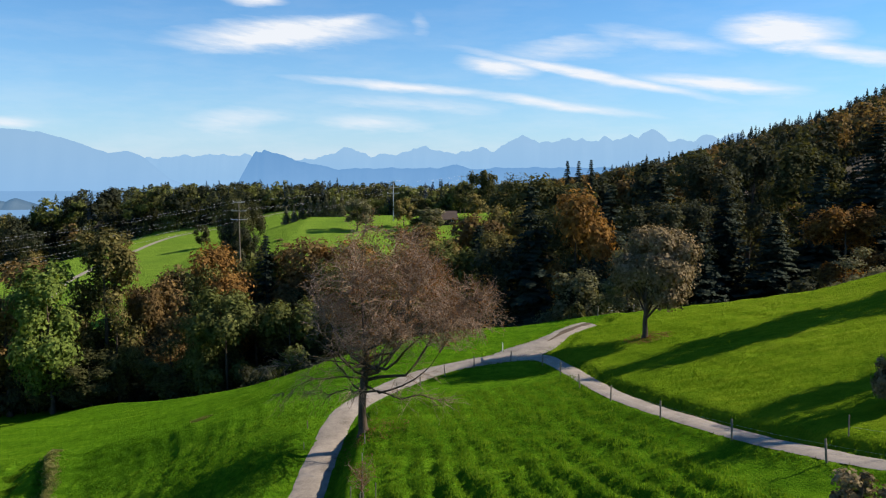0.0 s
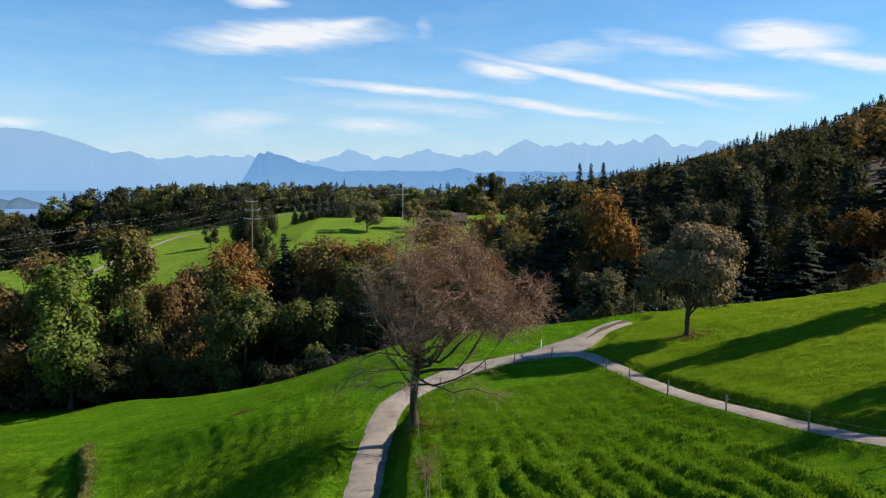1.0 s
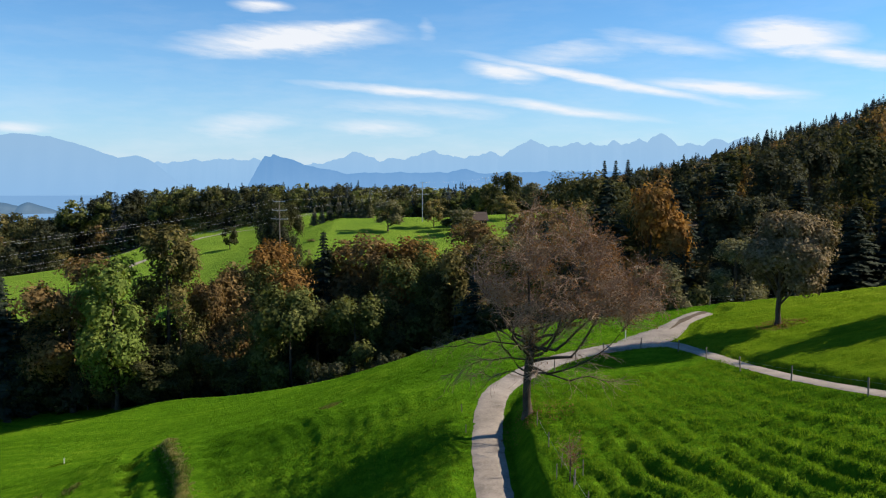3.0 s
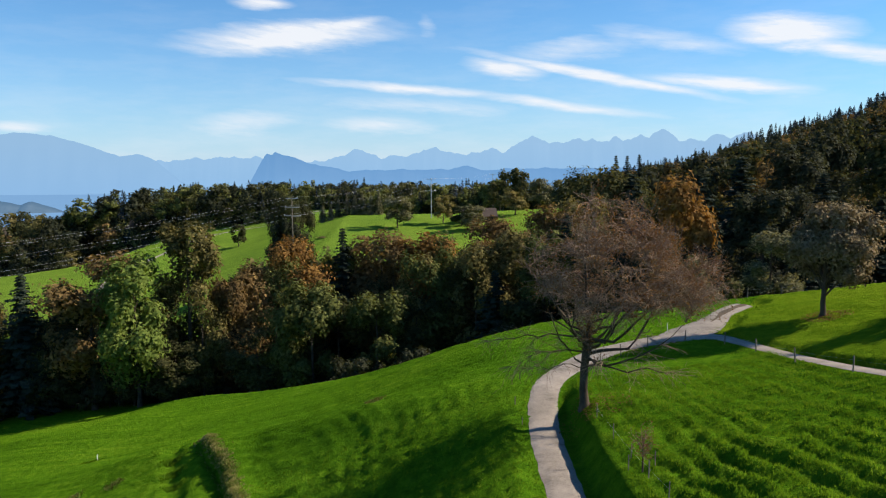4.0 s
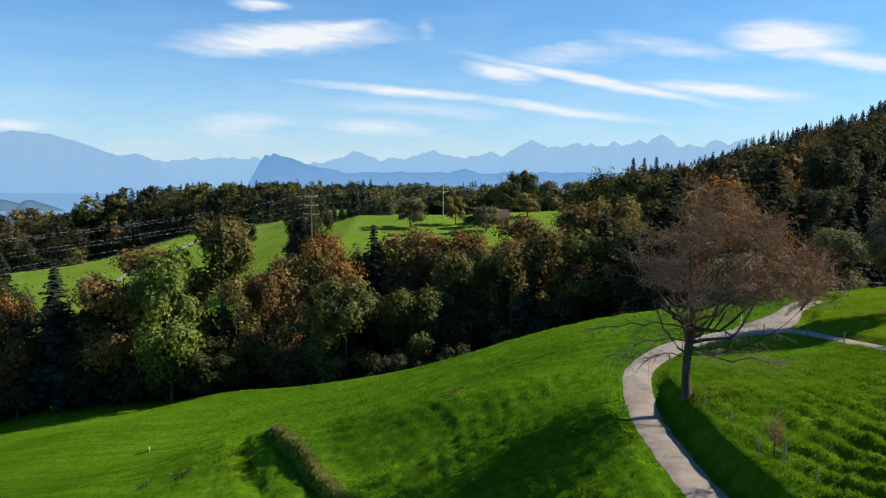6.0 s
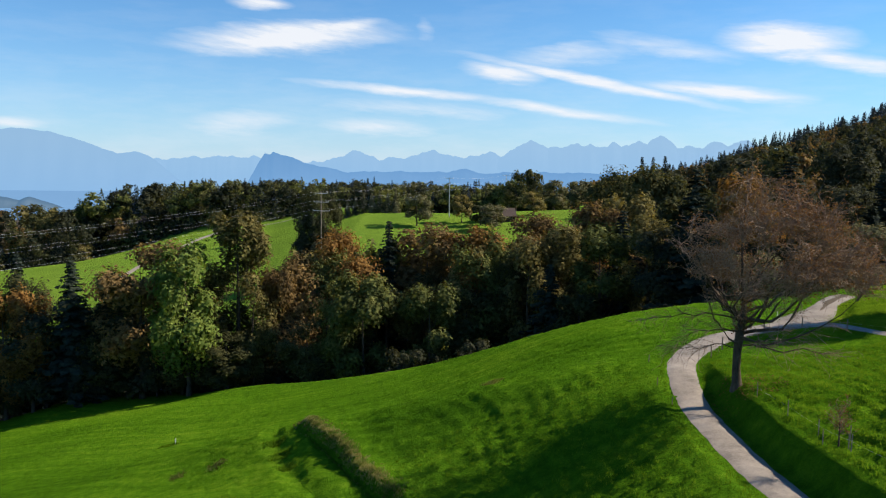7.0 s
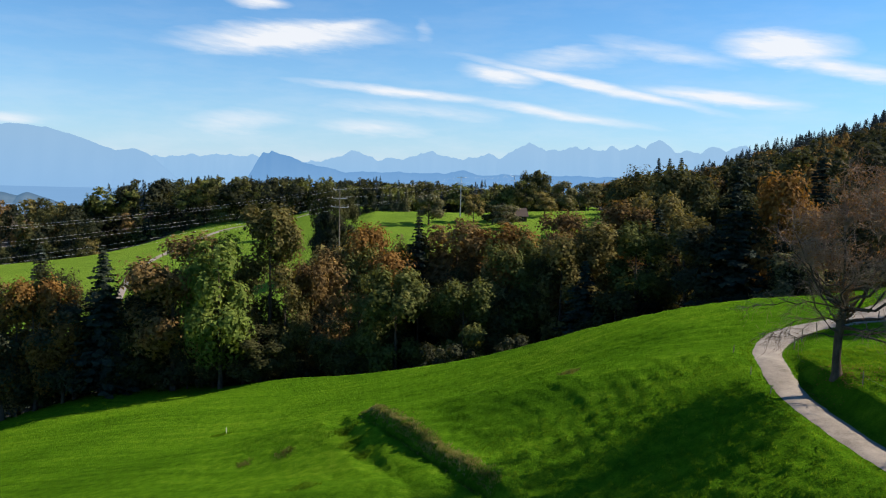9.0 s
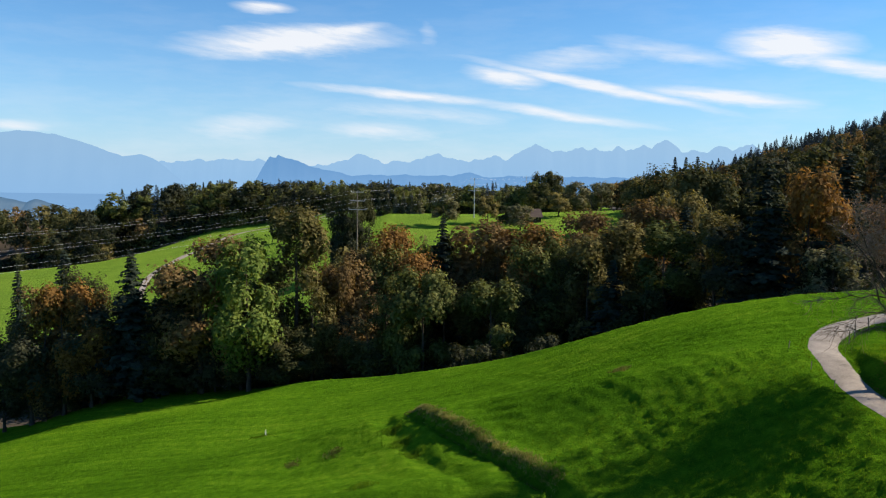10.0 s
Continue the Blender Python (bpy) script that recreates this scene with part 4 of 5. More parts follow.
def bare_tree(x, y, height, half):
    """The wide old tree by the lane: low spreading limbs and a dome of fine, almost leafless twigs."""
    rg, r = random.Random(5), np.random.RandomState(5)
    foot = new("old_tree")
    foot.location = (x, y, g1(x, y) - 0.05)
    verts, faces = [], []
    trunk = [Vector((0.15, 0, -0.4)), Vector((0.05, 0, 0.3)), Vector((-0.05, 0, 1.5)), Vector((0.0, 0.05, 3.0)), Vector((0.15, 0.1, 4.4)), Vector((0.3, 0, 5.6)), Vector((0.4, 0.1, 6.7)), Vector((0.15, 0, 8.6)), Vector((0.0, 0.1, 12)), Vector((0.2, 0, 16.6))]
    tr = [0.66, 0.4, 0.33, 0.33, 0.35, 0.31, 0.22, 0.12, 0.07, 0.02]
    tube(trunk, tr, 12, verts, faces)
    child(new("trunk", mesh_from("trunk", verts, faces, BARK)), foot)
    limbs = []
    # the rising limbs that carry the crown: bearing, foot, how far they lean out before they turn up, reach, thickness
    for a, z0, lean, ln, rad in ((20, 5.0, 2.4, 9.5, 0.19), (62, 5.6, 2.0, 8.5, 0.16), (100, 5.2, 2.2, 8.5, 0.17), (140, 5.8, 1.5, 7.0, 0.15), (172, 6.0, 1.3, 7.5, 0.17), (212, 5.6, 1.8, 7.5, 0.16),
                                 (250, 5.3, 2.2, 8.5, 0.17), (292, 5.8, 2.0, 8.5, 0.16), (328, 5.4, 2.6, 9.5, 0.18), (352, 6.2, 2.0, 9.5, 0.17), (45, 6.8, 1.4, 8.5, 0.13), (310, 7.0, 1.4, 8.5, 0.13), (190, 7.6, 0.9, 6, 0.1), (90, 7.8, 0.9, 6.5, 0.1), (265, 8.0, 0.9, 6.5, 0.1), (5, 8.2, 1.2, 7.5, 0.11)):
        ar = radians(a + rg.uniform(-7, 7))
        k = min(range(len(trunk)), key=lambda i: abs(trunk[i].z - z0))
        p, out_, path = Vector((trunk[k].x, trunk[k].y, z0)), Vector((math.cos(ar), math.sin(ar), 0)), []
        path.append(p.copy())
        for i in range(8):
            q = i / 7
            rise = (0.15 if q < 0.25 else 1.25 - 0.75 * q) + rg.uniform(-0.35, 0.35)
            side = Vector((-out_.y, out_.x, 0)) * rg.uniform(-0.55, 0.55)
            p = p + (out_ * (0.5 + 0.2 * lean) + side + Vector((0, 0, rise))).normalized() * ln / 8
            path.append(p.copy())
        limbs.append((path, rad))
    RISING = len(limbs)
    # low limbs that dip, curl and sweep up, and the long thin ones over the lane: (out, up) along each, bearing and thickness
    for pts_, turn_, rad in ((((0, 4.4), (1.4, 4.6), (2.6, 4.75), (3.5, 4.8), (4.4, 5.75), (5.4, 7.2), (6.5, 9.0), (7.6, 10.0), (9.2, 11.2)), 6, 0.19),
                             (((0, 3.4), (1.1, 3.5), (2.2, 3.35), (3.4, 3.1), (4.3, 3.4), (5.0, 3.5), (5.8, 3.2), (6.4, 3.1), (7.0, 3.2)), -14, 0.11),
                             (((0.2, 4.8), (1.4, 4.9), (2.1, 5.6), (2.6, 6.5), (2.9, 7.7), (3.5, 8.8), (4.3, 9.8), (5.4, 10.6), (6.4, 11.4)), 24, 0.16)):
        ct, st = math.cos(radians(turn_)), math.sin(radians(turn_))
        limbs.append(([Vector((0.1 + px_ * ct - 0.3 * math.sin(1.3 * px_) * st, px_ * st + 0.3 * math.sin(1.3 * px_) * ct, pz_)) for px_, pz_ in pts_], rad))
    # thinner crooked ones: bearing, foot, reach, rise at the tip, sag on the way, thickness
    for a, z0, ln, rise, sag, rad in ((184, 3.7, 3.4, 5.0, 0.5, 0.12), (172, 5.8, 4.2, 6.2, 0.3, 0.15), (186, 5.6, 8.0, 0.1, -0.5, 0.09), (200, 4.6, 6.6, -0.6, -0.6, 0.08),
                                      (160, 3.2, 5.0, -0.4, -0.1, 0.06), (270, 4.2, 7.8, 1.6, 0.3, 0.12), (84, 4.5, 8.0, 3.9, 0.7, 0.13), (318, 4.0, 8.8, 4.2, 0.9, 0.13)):
        ct, st = math.cos(radians(a)), math.sin(radians(a))
        path = []
        for i in range(9):
            q = i / 8
            side = 0.3 * math.sin(6 * q + a) * (q > 0)
            path.append(Vector((0.1 + ln * q * ct - side * st, ln * q * st + side * ct, z0 + rise * q ** 1.4 - sag * math.sin(math.pi * q) + (rg.uniform(-0.22, 0.22) if i else 0))))
        limbs.append((path, rad))
    nodes = []
    low = []
    for n_limb, (path, rad) in enumerate(limbs):
        verts, faces = [], []
        tube(path, [(0.95 if n_limb >= RISING else 0.85) * rad * (1 - 0.86 * i / 8) for i in range(9)], 6, verts, faces)
        nodes += [(p, path[i + 3] - path[i + 2]) for i, p in enumerate(path[3:]) if p.z > 6.8]
        low += [(p, path[i + 3] - path[i + 2]) for i, p in enumerate(path[3:]) if p.z <= 6.8]
        child(new("limb", mesh_from("limb", verts, faces, BARK)), foot)
    nodes += [(p, Vector((0.2, 0, 1))) for p in trunk[7:]]
    place = np.array([tuple(p) for p, _ in nodes])
    bv, bf, twv, twf, lp = [], [], [], [], []
    while len(bv) < 5300:
        # an aim within a wide, flattened dome that leans to the sunny side, with open gaps between its sprays
        d = r.normal(size=3)
        d = d / np.linalg.norm(d) * r.uniform(0.15, 1) ** 0.45
        if d[2] < -0.3 and math.hypot(d[0], d[1]) < 0.45:
            continue
        aim = Vector((3.1 + half * d[0], -0.4 + 0.95 * half * d[1], 10.1 + (height - 10.1) * d[2] * (1 - 0.22 * d[0]) if d[2] > 0 else 10.1 + 2.6 * d[2]))
        if math.sin(aim.x * 0.85 + 1.3) * math.cos(aim.z * 0.9 + aim.x * 0.5) + 0.8 * math.sin(aim.y * 0.8 + aim.z * 0.7) < -0.25 or aim.x < -1.5 and r.uniform() < 0.35:
            continue
        gap = np.linalg.norm(place - np.array(aim), axis=1) + 1.2 * np.maximum(0, place[:, 2] - aim.z)
        start, way = nodes[int(gap.argmin())]
        span_ = (aim - start).length
        if span_ < 0.6 or span_ > 6.5:
            continue
        bend = start + way.normalized() * span_ * 0.4 + Vector((rg.uniform(-1, 1), rg.uniform(-1, 1), rg.uniform(-0.4, 0.6))) * 0.3
        sec = [(start * (1 - s) ** 2 + bend * 2 * s * (1 - s) + aim * s * s) + Vector((rg.uniform(-1, 1), rg.uniform(-1, 1), rg.uniform(-1, 1))) * 0.07 for s in (0, 0.25, 0.5, 0.75, 1)]
        tube(sec, [0.05, 0.038, 0.028, 0.019, 0.011], 4, bv, bf)
        for j in range(1, 5):
            for _ in range(2 if j < 3 else 3):
                d3 = ((sec[j] - sec[j - 1]).normalized() * 1.1 + Vector((rg.uniform(-1, 1), rg.uniform(-1, 1), rg.uniform(-0.8, 0.9)))).normalized()
                ter = limb_path(rg, sec[j], d3, rg.uniform(0.7, 1.7), 3, -0.05, 0.3)
                tube(ter, [0.023, 0.018, 0.013, 0.008], 3, twv, twf)
                for q in range(1, 4):
                    for _ in range(rg.choice((1, 2))):
                        d4 = ((ter[q] - ter[q - 1]).normalized() * 1.0 + Vector((rg.uniform(-1, 1), rg.uniform(-1, 1), rg.uniform(-1, 0.7)))).normalized()
                        tw = limb_path(rg, ter[q], d4, rg.uniform(0.3, 0.9), 2, -0.15, 0.35)
                        tube(tw, [0.014, 0.011, 0.006], 3, twv, twf)
                        if rg.random() < 0.2 + 0.05 * max(0, tw[2].z - 8) + 0.25 * (tw[2].x > 1 and tw[2].x < 8 and tw[2].z > 9):
                            lp += [tw[1], tw[2]]
    # long thin shoots hanging from the low limbs
    for p, way in low:
        for _ in range(6):
            d3 = (way.normalized() * 0.9 + Vector((rg.uniform(-1, 1), rg.uniform(-1, 1), rg.uniform(-0.9, 0.5)))).normalized()
            ter = limb_path(rg, p, d3, rg.uniform(0.8, 2.2), 3, -0.12, 0.3)
            tube(ter, [0.022, 0.016, 0.012, 0.007], 3, twv, twf)
            for q in (1, 2, 3):
                d4 = (d3 * 0.8 + Vector((rg.uniform(-1, 1), rg.uniform(-1, 1), rg.uniform(-1, 0.5)))).normalized()
                tube(limb_path(rg, ter[q], d4, rg.uniform(0.3, 0.9), 2, -0.15, 0.3), [0.012, 0.009, 0.005], 3, twv, twf)
    # a tangle of shoots with leaves round the fork
    for _ in range(330):
        a = rg.uniform(0, 6.283)
        sh = limb_path(rg, (0.2, 0, rg.uniform(4.6, 7.6)), (math.cos(a), math.sin(a), rg.uniform(-0.2, 0.9)), rg.uniform(0.6, 1.6), 3, 0.1, 0.35)
        tube(sh, [0.014, 0.011, 0.008, 0.005], 3, twv, twf)
        lp += sh[2:]
    tagged(child(new("branchwork", mesh_from("branchwork", bv, bf, TWIG)), foot), "crooked grey-brown branches", kind="stuff")
    tagged(child(new("twig_mass", mesh_from("twig_mass", twv, twf, TWIG, False)), foot), "mass of fine reddish-brown twigs", kind="stuff")
    lp = np.array([tuple(p) for p in lp])
    tagged(child(new("foliage", leaf_mesh("foliage", lp + r.normal(size=lp.shape) * 0.06, r.normal(size=lp.shape), r.uniform(0.05, 0.11, len(lp)), 6, LEAF["dry"])), foot), "sparse withered brown leaves", kind="stuff")
    tagged(foot, "wide old tree with nearly bare brown twigs beside the lane", "tree")


def litter(x, y, reach, count, seed, label):
    """Fallen leaves lying under a tree."""
    r = np.random.RandomState(seed)
    a, d = r.uniform(0, 6.283, count), reach * r.uniform(0, 1, count) ** 0.7
    px_, py_ = x + d * np.cos(a), y + d * np.sin(a)
    p = np.column_stack([px_, py_, ground(px_, py_) + 0.05])
    n = r.normal(size=p.shape) * 0.35 + np.array([0, 0, 1])
    tagged(new("fallen_leaves", leaf_mesh("fallen_leaves", p, n, r.uniform(0.04, 0.1, count), seed, LEAF["dry"])), label, "leaves", kind="stuff")


orchard_tree(21.9, 85.9, 11.7, 9.3)
bare_tree(-6.8, 66.3, 17.2, 8.2)
litter(22.2, 85.6, 2.6, 900, 3, "brown fallen leaves under the round tree")
litter(-6.2, 66.0, 3.4, 700, 4, "brown fallen leaves under the old tree")
plant("small_tree", "round", "grey", 25, 108, 9.2, 8.5, "small grey-green tree just behind the brow of the meadow", "tree")
plant("tree", "tall", "deep", 60, 79.5, 19.5, 14, "tall leafy tree whose shadow crosses the slope", "tree")
plant("tree", "round", "deep", 48, 51.5, 14, 12, "broad leafy tree that shades the slope above the lane", "tree")

# ---- fences and posts ----


def post_mesh(height, radius, sides=8):
    verts, faces = [], []
    tube([(0, 0, -0.35), (0, 0, height - 0.04), (0.005, 0, height)], [radius * 1.05, radius, radius * 0.75], sides, verts, faces)
    faces.append(tuple(range(len(verts) - sides, len(verts)))[:4])
    return verts, faces


POST = mesh_from("post", *post_mesh(1.25, 0.06), WEATHERED)
STAKE = mesh_from("stake", *post_mesh(1.15, 0.035), WEATHERED)
SHORT_STAKE = mesh_from("stake", *post_mesh(0.75, 0.04), WEATHERED)
WHITE_POST = mesh_from("marker", *post_mesh(1.0, 0.05), WHITE_PAINT)


def wire_between(points, radius, mat, sag, parent, name="wire", n=8):
    verts, faces = [], []
    for a, b in zip(points[:-1], points[1:]):
        a, b = Vector(a), Vector(b)
        tube([a.lerp(b, i / n) - Vector((0, 0, sag * 4 * (i / n) * (1 - i / n))) for i in range(n + 1)], [radius] * (n + 1), 4, verts, faces)
    return child(new(name, mesh_from(name, verts, faces, mat)), parent)


def fence(plan, label, levels=(0.55, 0.95), posts=POST):
    holder = new("fence")
    rg = random.Random(len(plan))
    spots_ = [(x, y, g1(x, y)) for x, y in plan]
    for x, y, z in spots_:
        p = child(new("post", posts), holder)
        p.location, p.rotation_euler = (x, y, z), (rg.uniform(-0.06, 0.06), rg.uniform(-0.06, 0.06), rg.uniform(0, 6))
    for lv_ in levels:
        wire_between([(x, y, z + lv_) for x, y, z in spots_], 0.004, STEEL, 0.05, holder)
    return tagged(holder, label, "fence")


fence([(3.4, 86.4), (7.4, 86.3), (10.4, 82.6), (11.5, 77), (12.1, 69.6), (13.2, 61.8), (14.9, 53.7), (17.0, 46), (19.4, 39.4), (22.6, 32)], "wire fence with weathered wooden posts along the side lane")
fence([(21.9, 42.2), (23.6, 38.8), (25.5, 35)], "low wire along the upper edge of the lane", (0.5,), STAKE)
fence([(-6.3, 63), (-6.0, 58), (-5.6, 54), (-5.4, 50), (-5.2, 46)], "thin stakes and wire along the meadow's bank", (0.7,), STAKE)
fence([(20, 102.5), (25, 104.2), (31, 105), (37, 104)], "weathered rail fence at the brow of the meadow", (0.6, 1.0))
for x, y in ((-12.2, 70.5), (-11.9, 66.8), (-11.2, 77.6)):
    m = tagged(new("stake", SHORT_STAKE), "short weathered stake in the verge of the lane", "stake", "verge stakes")
    m.location, m.rotation_euler = (x, y, g1(x, y)), (0.05, -0.04, x)
fence([(-4.6, 79.2), (-2.4, 82.5), (0.2, 84.8)], "short weathered posts inside the bend of the lane", (0.6,), POST)
for x, y in ((6.9, 91.5), (-70.9, 116.8)):
    m = tagged(new("marker_post", WHITE_POST), "white painted marker post in the grass", "post", "white marker posts")
    m.location = (x, y, g1(x, y))


def sapling(x, y):
    """A young, almost bare tree tied between stakes."""
    rg, r = random.Random(3), np.random.RandomState(3)
    foot = new("sapling")
    foot.location = (x, y, g1(x, y))
    verts, faces = [], []
    tube([(0, 0, -0.2), (0.02, 0, 1.2), (0, 0.02, 2.4)], [0.06, 0.05, 0.03], 6, verts, faces)
    child(new("trunk", mesh_from("trunk", verts, faces, BARK)), foot)
    verts, faces, lp = [], [], []
    for i in range(26):
        a = rg.uniform(0, 6.283)
        path = limb_path(rg, (0, 0, rg.uniform(1.0, 2.3)), (math.cos(a), math.sin(a), rg.uniform(0.3, 1.3)), rg.uniform(0.8, 1.5), 3, 0.1, 0.3)
        tube(path, [0.02, 0.015, 0.01, 0.006], 3, verts, faces)
        for q in (1, 2, 3):
            for _ in range(3):
                tw = limb_path(rg, path[q], (rg.uniform(-1, 1), rg.uniform(-1, 1), rg.uniform(-0.2, 1)), rg.uniform(0.2, 0.5), 2, 0, 0.3)
                tube(tw, [0.008, 0.006, 0.004], 3, verts, faces)
                lp += tw[1:]
    child(new("branches", mesh_from("branches", verts, faces, TWIG)), foot)
    lp = np.array([tuple(p) for p in lp])
    child(new("leaves", leaf_mesh("leaves", lp, r.normal(size=lp.shape), r.uniform(0.03, 0.07, len(lp)), 8, LEAF["dry"])), foot)
    for dx, dy in ((0.9, 0.3), (-0.8, 0.5), (0.2, -0.9)):
        s = child(new("stake", STAKE), foot)
        s.location = (dx, dy, -0.1 + g1(x + dx, y + dy) - g1(x, y))
    tagged(foot, "young withered fruit tree between wooden stakes in the meadow", "tree")


sapling(-5.4, 51.6)
plant("shrub", "bush", "pale", 17.6, 32.6, 2.3, 3.0, "grey-green shrub below the side lane", "shrub")
plant("shrub", "bush", "pale", 25.6, 45, 2.9, 2.2, "sparse olive shrub above the side lane", "shrub")

# ---- power line ----
def power_pole(x, y, top, arms):
    holder = new("power_pole")
    z = g1(x, y)
    h = top - z
    holder.location = (x, y, z)
    verts, faces = [], []
    tube([(0, 0, -0.5), (0, 0, h * 0.5), (0, 0, h)], [0.3, 0.24, 0.16], 8, verts, faces)
    child(new("pole", mesh_from("pole", verts, faces, WEATHERED if arms == 1 else STEEL)), holder)
    ends = []
    for k in range(3):
        zc, w = h - 0.7 - 3.4 * k, 2.6 + 0.5 * k
        bm = bmesh.new()
        bmesh.ops.create_cube(bm, size=1.0, matrix=Matrix.Translation((0, 0, zc)) @ Matrix.Rotation(radians(-18), 4, "Z") @ Matrix.Diagonal((2 * w, 0.18, 0.2, 1)))
        bmesh.ops.bevel(bm, geom=bm.edges[:], offset=0.03, segments=1, affect="EDGES")
        me = bpy.data.meshes.new("crossarm")
        bm.to_mesh(me)
        bm.free()
        me.materials.append(STEEL)
        child(new("crossarm", me), holder)
        for s in (-1, 1):
            dx, dy = s * w * math.cos(radians(18)), -s * w * math.sin(radians(18))
            verts, faces = [], []
            tube([(dx, dy, zc + 0.1), (dx, dy, zc + 0.3), (dx, dy, zc + 0.55)], [0.05, 0.09, 0.05], 6, verts, faces)
            child(new("insulator", mesh_from("insulator", verts, faces, PLASTER)), holder)
            ends.append((x + dx, y + dy, z + zc + 0.5))
    tagged(holder, "tall weathered power pole with steel crossarms" if arms == 1 else "grey steel power pole with three crossarms", "power pole", "power poles")
    return ends


ENDS = [power_pole(-79.7, 314, 8.7, 1), power_pole(-29.1, 472, 14.2, 2), power_pole(-150, 104, 1.8, 1), power_pole(14, 606, 16, 2)]
for a, b, sag in ((1, 0, 2.0), (0, 2, 2.5), (3, 1, 1.5)):
    holder = tagged(new("power_line"), "bundle of thin sagging power cables between two poles", "power line", "power lines")
    for p, q in zip(ENDS[a], ENDS[b]):
        wire_between([p, q], 0.011, WIRE, sag, holder, "cable", 24)

# ---- buildings ----


def block(name, size, at_, mat, parent, bevel=0.04):
    bm = bmesh.new()
    bmesh.ops.create_cube(bm, size=1.0, matrix=Matrix.Translation(at_) @ Matrix.Diagonal((*size, 1)))
    if bevel:
        bmesh.ops.bevel(bm, geom=bm.edges[:], offset=bevel, segments=1, affect="EDGES")
    me = bpy.data.meshes.new(name)
    bm.to_mesh(me)
    bm.free()
    me.materials.append(mat)
    return child(new(name, me), parent)


def building(name, x, y, turn, length, depth, eaves, ridge, walls, label, windows=3, category="house", z=None):
    """Walls with gables, a two-sided roof with overhang, a door and windows."""
    holder = new(name)
    holder.location, holder.rotation_euler = (x, y, (g1(x, y) if z is None else z) - 0.3), (0, 0, radians(turn))
    l, d = length / 2, depth / 2
    v = [(-l, -d, 0), (l, -d, 0), (l, d, 0), (-l, d, 0), (-l, -d, eaves), (l, -d, eaves), (l, d, eaves), (-l, d, eaves), (-l, 0, ridge), (l, 0, ridge)]
    bm = bmesh.new()
    bv = [bm.verts.new(p) for p in v]
    for f in ((0, 1, 5, 4), (1, 2, 6, 9, 5), (2, 3, 7, 6), (3, 0, 4, 8, 7), (3, 2, 1, 0), (4, 5, 9, 8), (6, 7, 8, 9)):
        bm.faces.new([bv[i] for i in f])
    me = bpy.data.meshes.new("wall")
    bm.to_mesh(me)
    bm.free()
    me.materials.append(walls)
    child(new("wall", me), holder)
    o, t = 0.9, 0.25
    slope = (ridge - eaves) / d
    for s in (-1, 1):
        a = [(-l - o, 0, ridge + 0.05), (l + o, 0, ridge + 0.05), (l + o, s * (d + o), eaves - slope * o + 0.05), (-l - o, s * (d + o), eaves - slope * o + 0.05)]
        vv = a + [(p[0], p[1], p[2] + t) for p in a]
        q = [(0, 1, 2, 3), (7, 6, 5, 4), (0, 4, 5, 1), (1, 5, 6, 2), (2, 6, 7, 3), (3, 7, 4, 0)]
        child(new("roof", mesh_from("roof", vv, q, TILE, False)), holder)
    block("door", (1.6, 0.12, 2.2), (-l * 0.5, -d - 0.04, 1.4), DARK_WOOD if walls is PLASTER else WEATHERED, holder)
    for i in range(windows):
        w = block("window", (1.1, 0.1, 1.1), (-l * 0.1 + i * l * 0.42, -d - 0.03, eaves * 0.62), GLASS, holder, 0.01)
        for s in (-0.6, 0.6):
            f = block("frame", (0.1, 0.08, 1.2), (-l * 0.1 + i * l * 0.42 + s, -d - 0.08, eaves * 0.62), WHITE_PAINT, holder, 0.01)
            f.parent = w
    block("chimney", (0.7, 0.7, 1.4), (l * 0.3, d * 0.3, ridge - 0.1), PLASTER, holder)
    return tagged(holder, label, category)


building("barn", -2.0, 453, 8, 18, 10, 3.6, 7.4, DARK_WOOD, "dark timber barn with a broad brown tiled roof", 3, "barn")
building("house", 17.6, 600, -10, 9, 7, 4.0, 6.6, PLASTER, "small white farmhouse with a brown roof on the far rise", 3)
rng = random.Random(41)
for i in range(10):
    x, y = -1040 + rng.uniform(-60, 25), 2240 + rng.uniform(-110, 60)
    hut = building("house", x, y, rng.uniform(-40, 40), rng.uniform(8, 12), rng.uniform(6, 8), 4, 6.5, PLASTER, "pale village house with a tiled roof on the lake shore", 3, z=-104)
    tagged(hut, group="houses of the distant village")

# ---- tall grass ----


def tufts(name, x, y, height, label, seed, blades=3, mat=None):
    """Blades of long grass, three to a tuft."""
    r = np.random.RandomState(seed)
    z = ground(x, y)
    n = len(x)
    vs = []
    for _ in range(blades):
        a = r.uniform(0, 6.283, n)
        h = height * r.uniform(0.5, 1.3, n)
        w = r.uniform(0.018, 0.04, n)
        lx, ly = r.normal(0, 0.35, n) * h, r.normal(0, 0.35, n) * h
        ox, oy = r.uniform(-0.15, 0.15, n), r.uniform(-0.15, 0.15, n)
        b1 = np.column_stack([x + ox - np.cos(a) * w, y + oy - np.sin(a) * w, z - 0.03])
        b2 = np.column_stack([x + ox + np.cos(a) * w, y + oy + np.sin(a) * w, z - 0.03])
        tip = np.column_stack([x + ox + lx, y + oy + ly, z + h])
        vs.append(np.stack([b1, b2, tip], 1).reshape(-1, 3))
    v = np.concatenate(vs)
    return tagged(new(name, mesh_from(name, v, np.arange(len(v)).reshape(-1, 3), mat or GRASS, False)), label, "grass", kind="stuff")


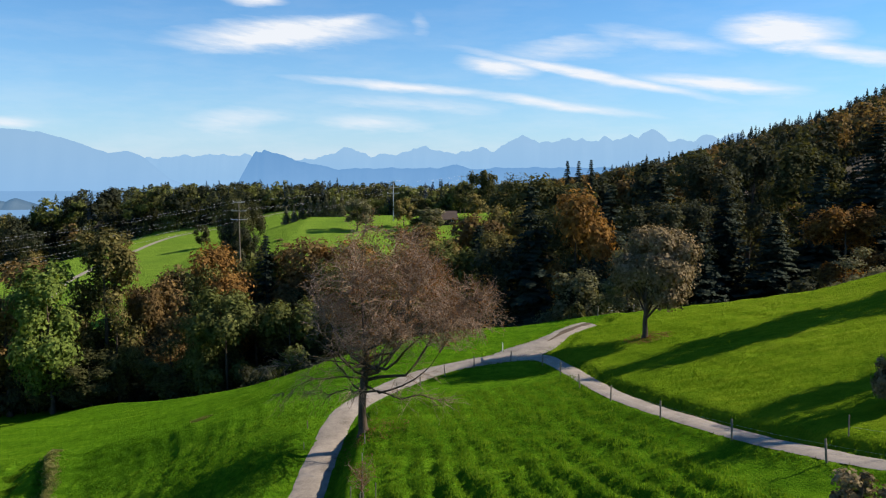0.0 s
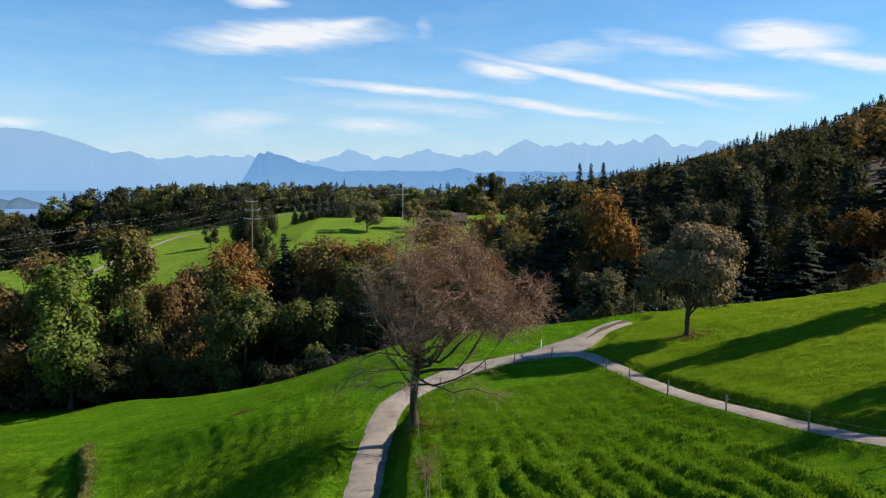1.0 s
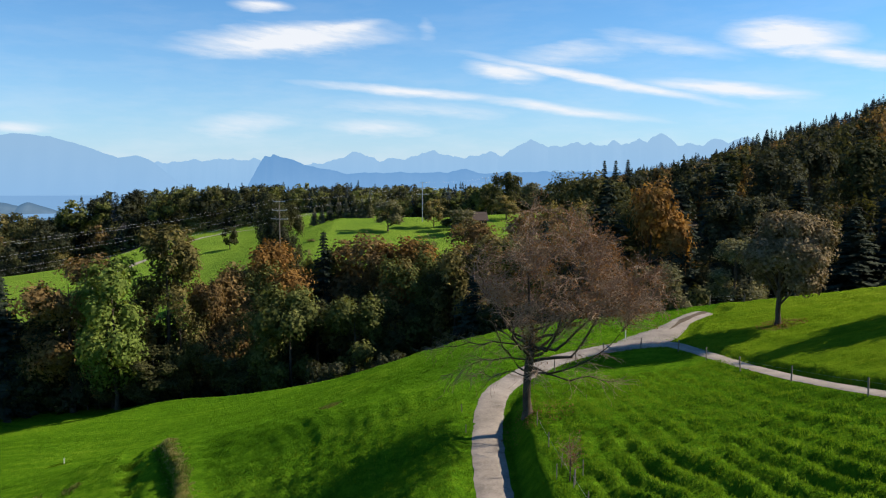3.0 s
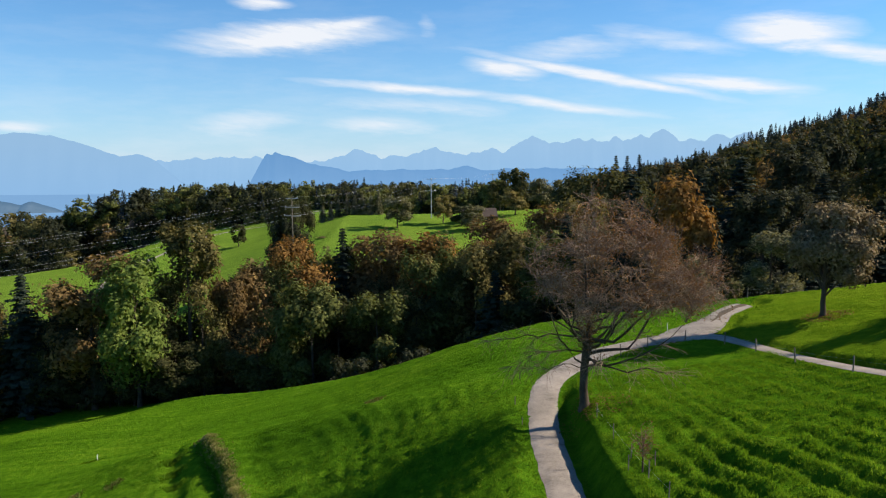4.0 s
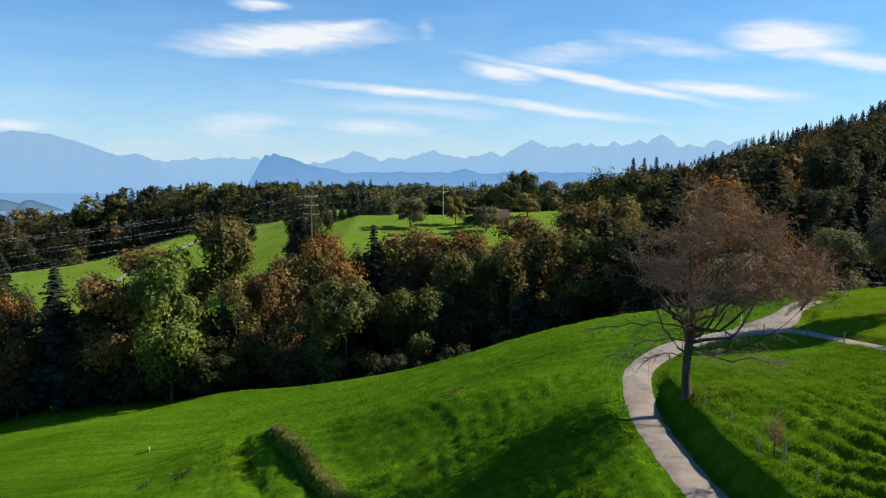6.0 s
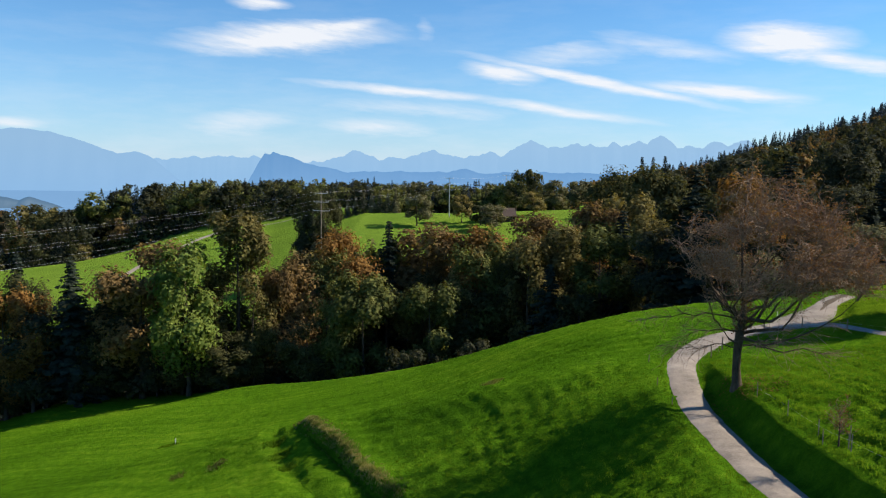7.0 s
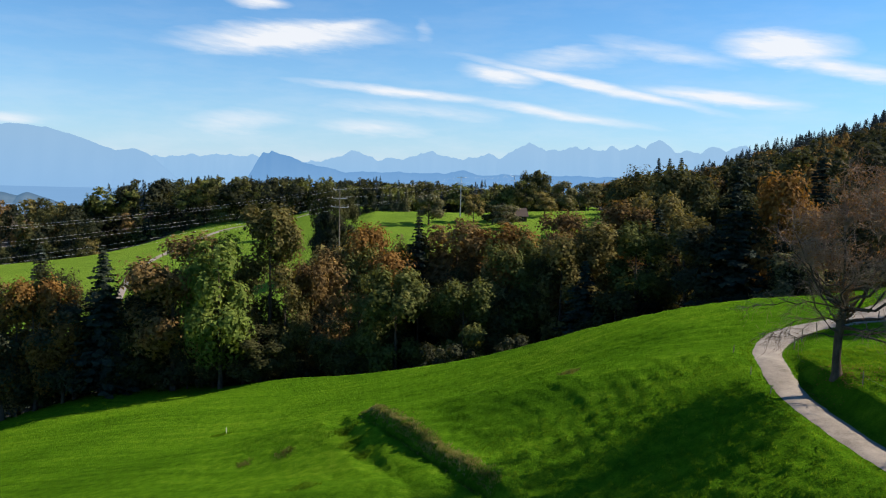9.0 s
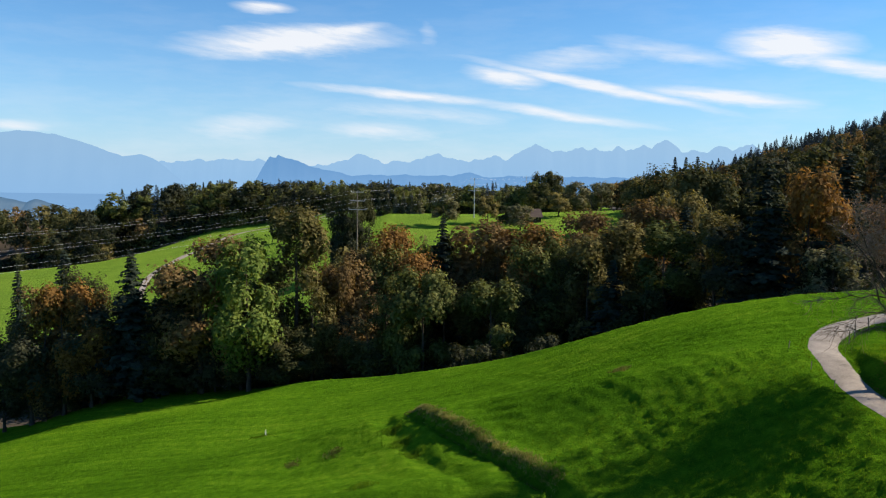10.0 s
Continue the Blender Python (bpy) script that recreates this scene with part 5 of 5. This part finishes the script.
STRAW = foliage("rough_grass", (0.09, 0.14, 0.02), (0.22, 0.27, 0.055), (0.5, 0.46, 0.19), 0.4)
GRASS = foliage("grass_blades", (0.07, 0.16, 0.01), (0.14, 0.3, 0.014), (0.24, 0.42, 0.035), 0.5)
r = np.random.RandomState(15)
n = 34000
gx, gy = r.uniform(-6.5, 17, n), 34 + 42 * r.uniform(0, 1, n) ** 1.1
ok = (np.cos((gx + 0.17 * (gy - 55) + 0.5 * value_noise(gx, gy, 9, 8)) * 2 * math.pi / 1.75) > r.uniform(-1.3, 0.8, n)) & (gx < 12.6 + np.clip(64 - gy, 0, 40) * 0.14)
tufts("tall_grass", gx[ok], gy[ok], 0.2, "long lush grass standing on the furrows", 1)
k = r.randint(0, len(DITCH) - 24, 2600)
tufts("tall_grass", DITCH[k, 0] + r.normal(0.7, 0.5, 2600), DITCH[k, 1] + r.normal(0.2, 0.5, 2600), 0.24, "rough straw-coloured grass on the ditch bank", 2, 4, STRAW)
for line, half in ((LANE, 1.55), (SIDE_LANE, 1.3)):
    k = r.randint(0, len(line) - 1, 2600)
    tn = np.gradient(line, axis=0)
    tn /= np.hypot(tn[:, 0], tn[:, 1])[:, None]
    s = np.where(r.uniform(size=2600) < 0.5, -1, 1) * (half + np.abs(r.normal(0, 0.5, 2600)))
    f = r.uniform(0, 0.8, 2600)
    tufts("tall_grass", line[k, 0] + tn[k, 0] * f - tn[k, 1] * s, line[k, 1] + tn[k, 1] * f + tn[k, 0] * s, 0.14, "uneven grass along the edges of the lane", 3)
# tussocks and scratched patches on the lower meadow
for i, (x, y, wide, count) in enumerate(((-57.2, 90.6, 0.6, 110), (-52.1, 73.6, 0.7, 200), (-62, 91, 0.5, 70), (-50.5, 91.5, 0.6, 260), (-49.2, 87.5, 0.6, 260), (-47.6, 83.5, 0.6, 220), (-71.6, 116.4, 0.7, 160), (-26, 84, 0.5, 120))):
    tufts("grass_tussock", x + r.normal(0, wide, count), y + r.normal(0, wide, count), 0.26, "rough tussock of long grass in the mown meadow", 40 + i, 4, STRAW if i in (0, 2, 7) else GRASS)
spread_x, spread_y = r.uniform(-36, -12.5, 9000), r.uniform(44, 76, 9000)
keep = (spread_y < 76 - 0.35 * (spread_x + 20)) & (value_noise(spread_x, spread_y, 1.25, 31) > 0.1)
tufts("tall_grass", spread_x[keep], spread_y[keep], 0.22, "rank uneven grass on the slope below the lane", 9)
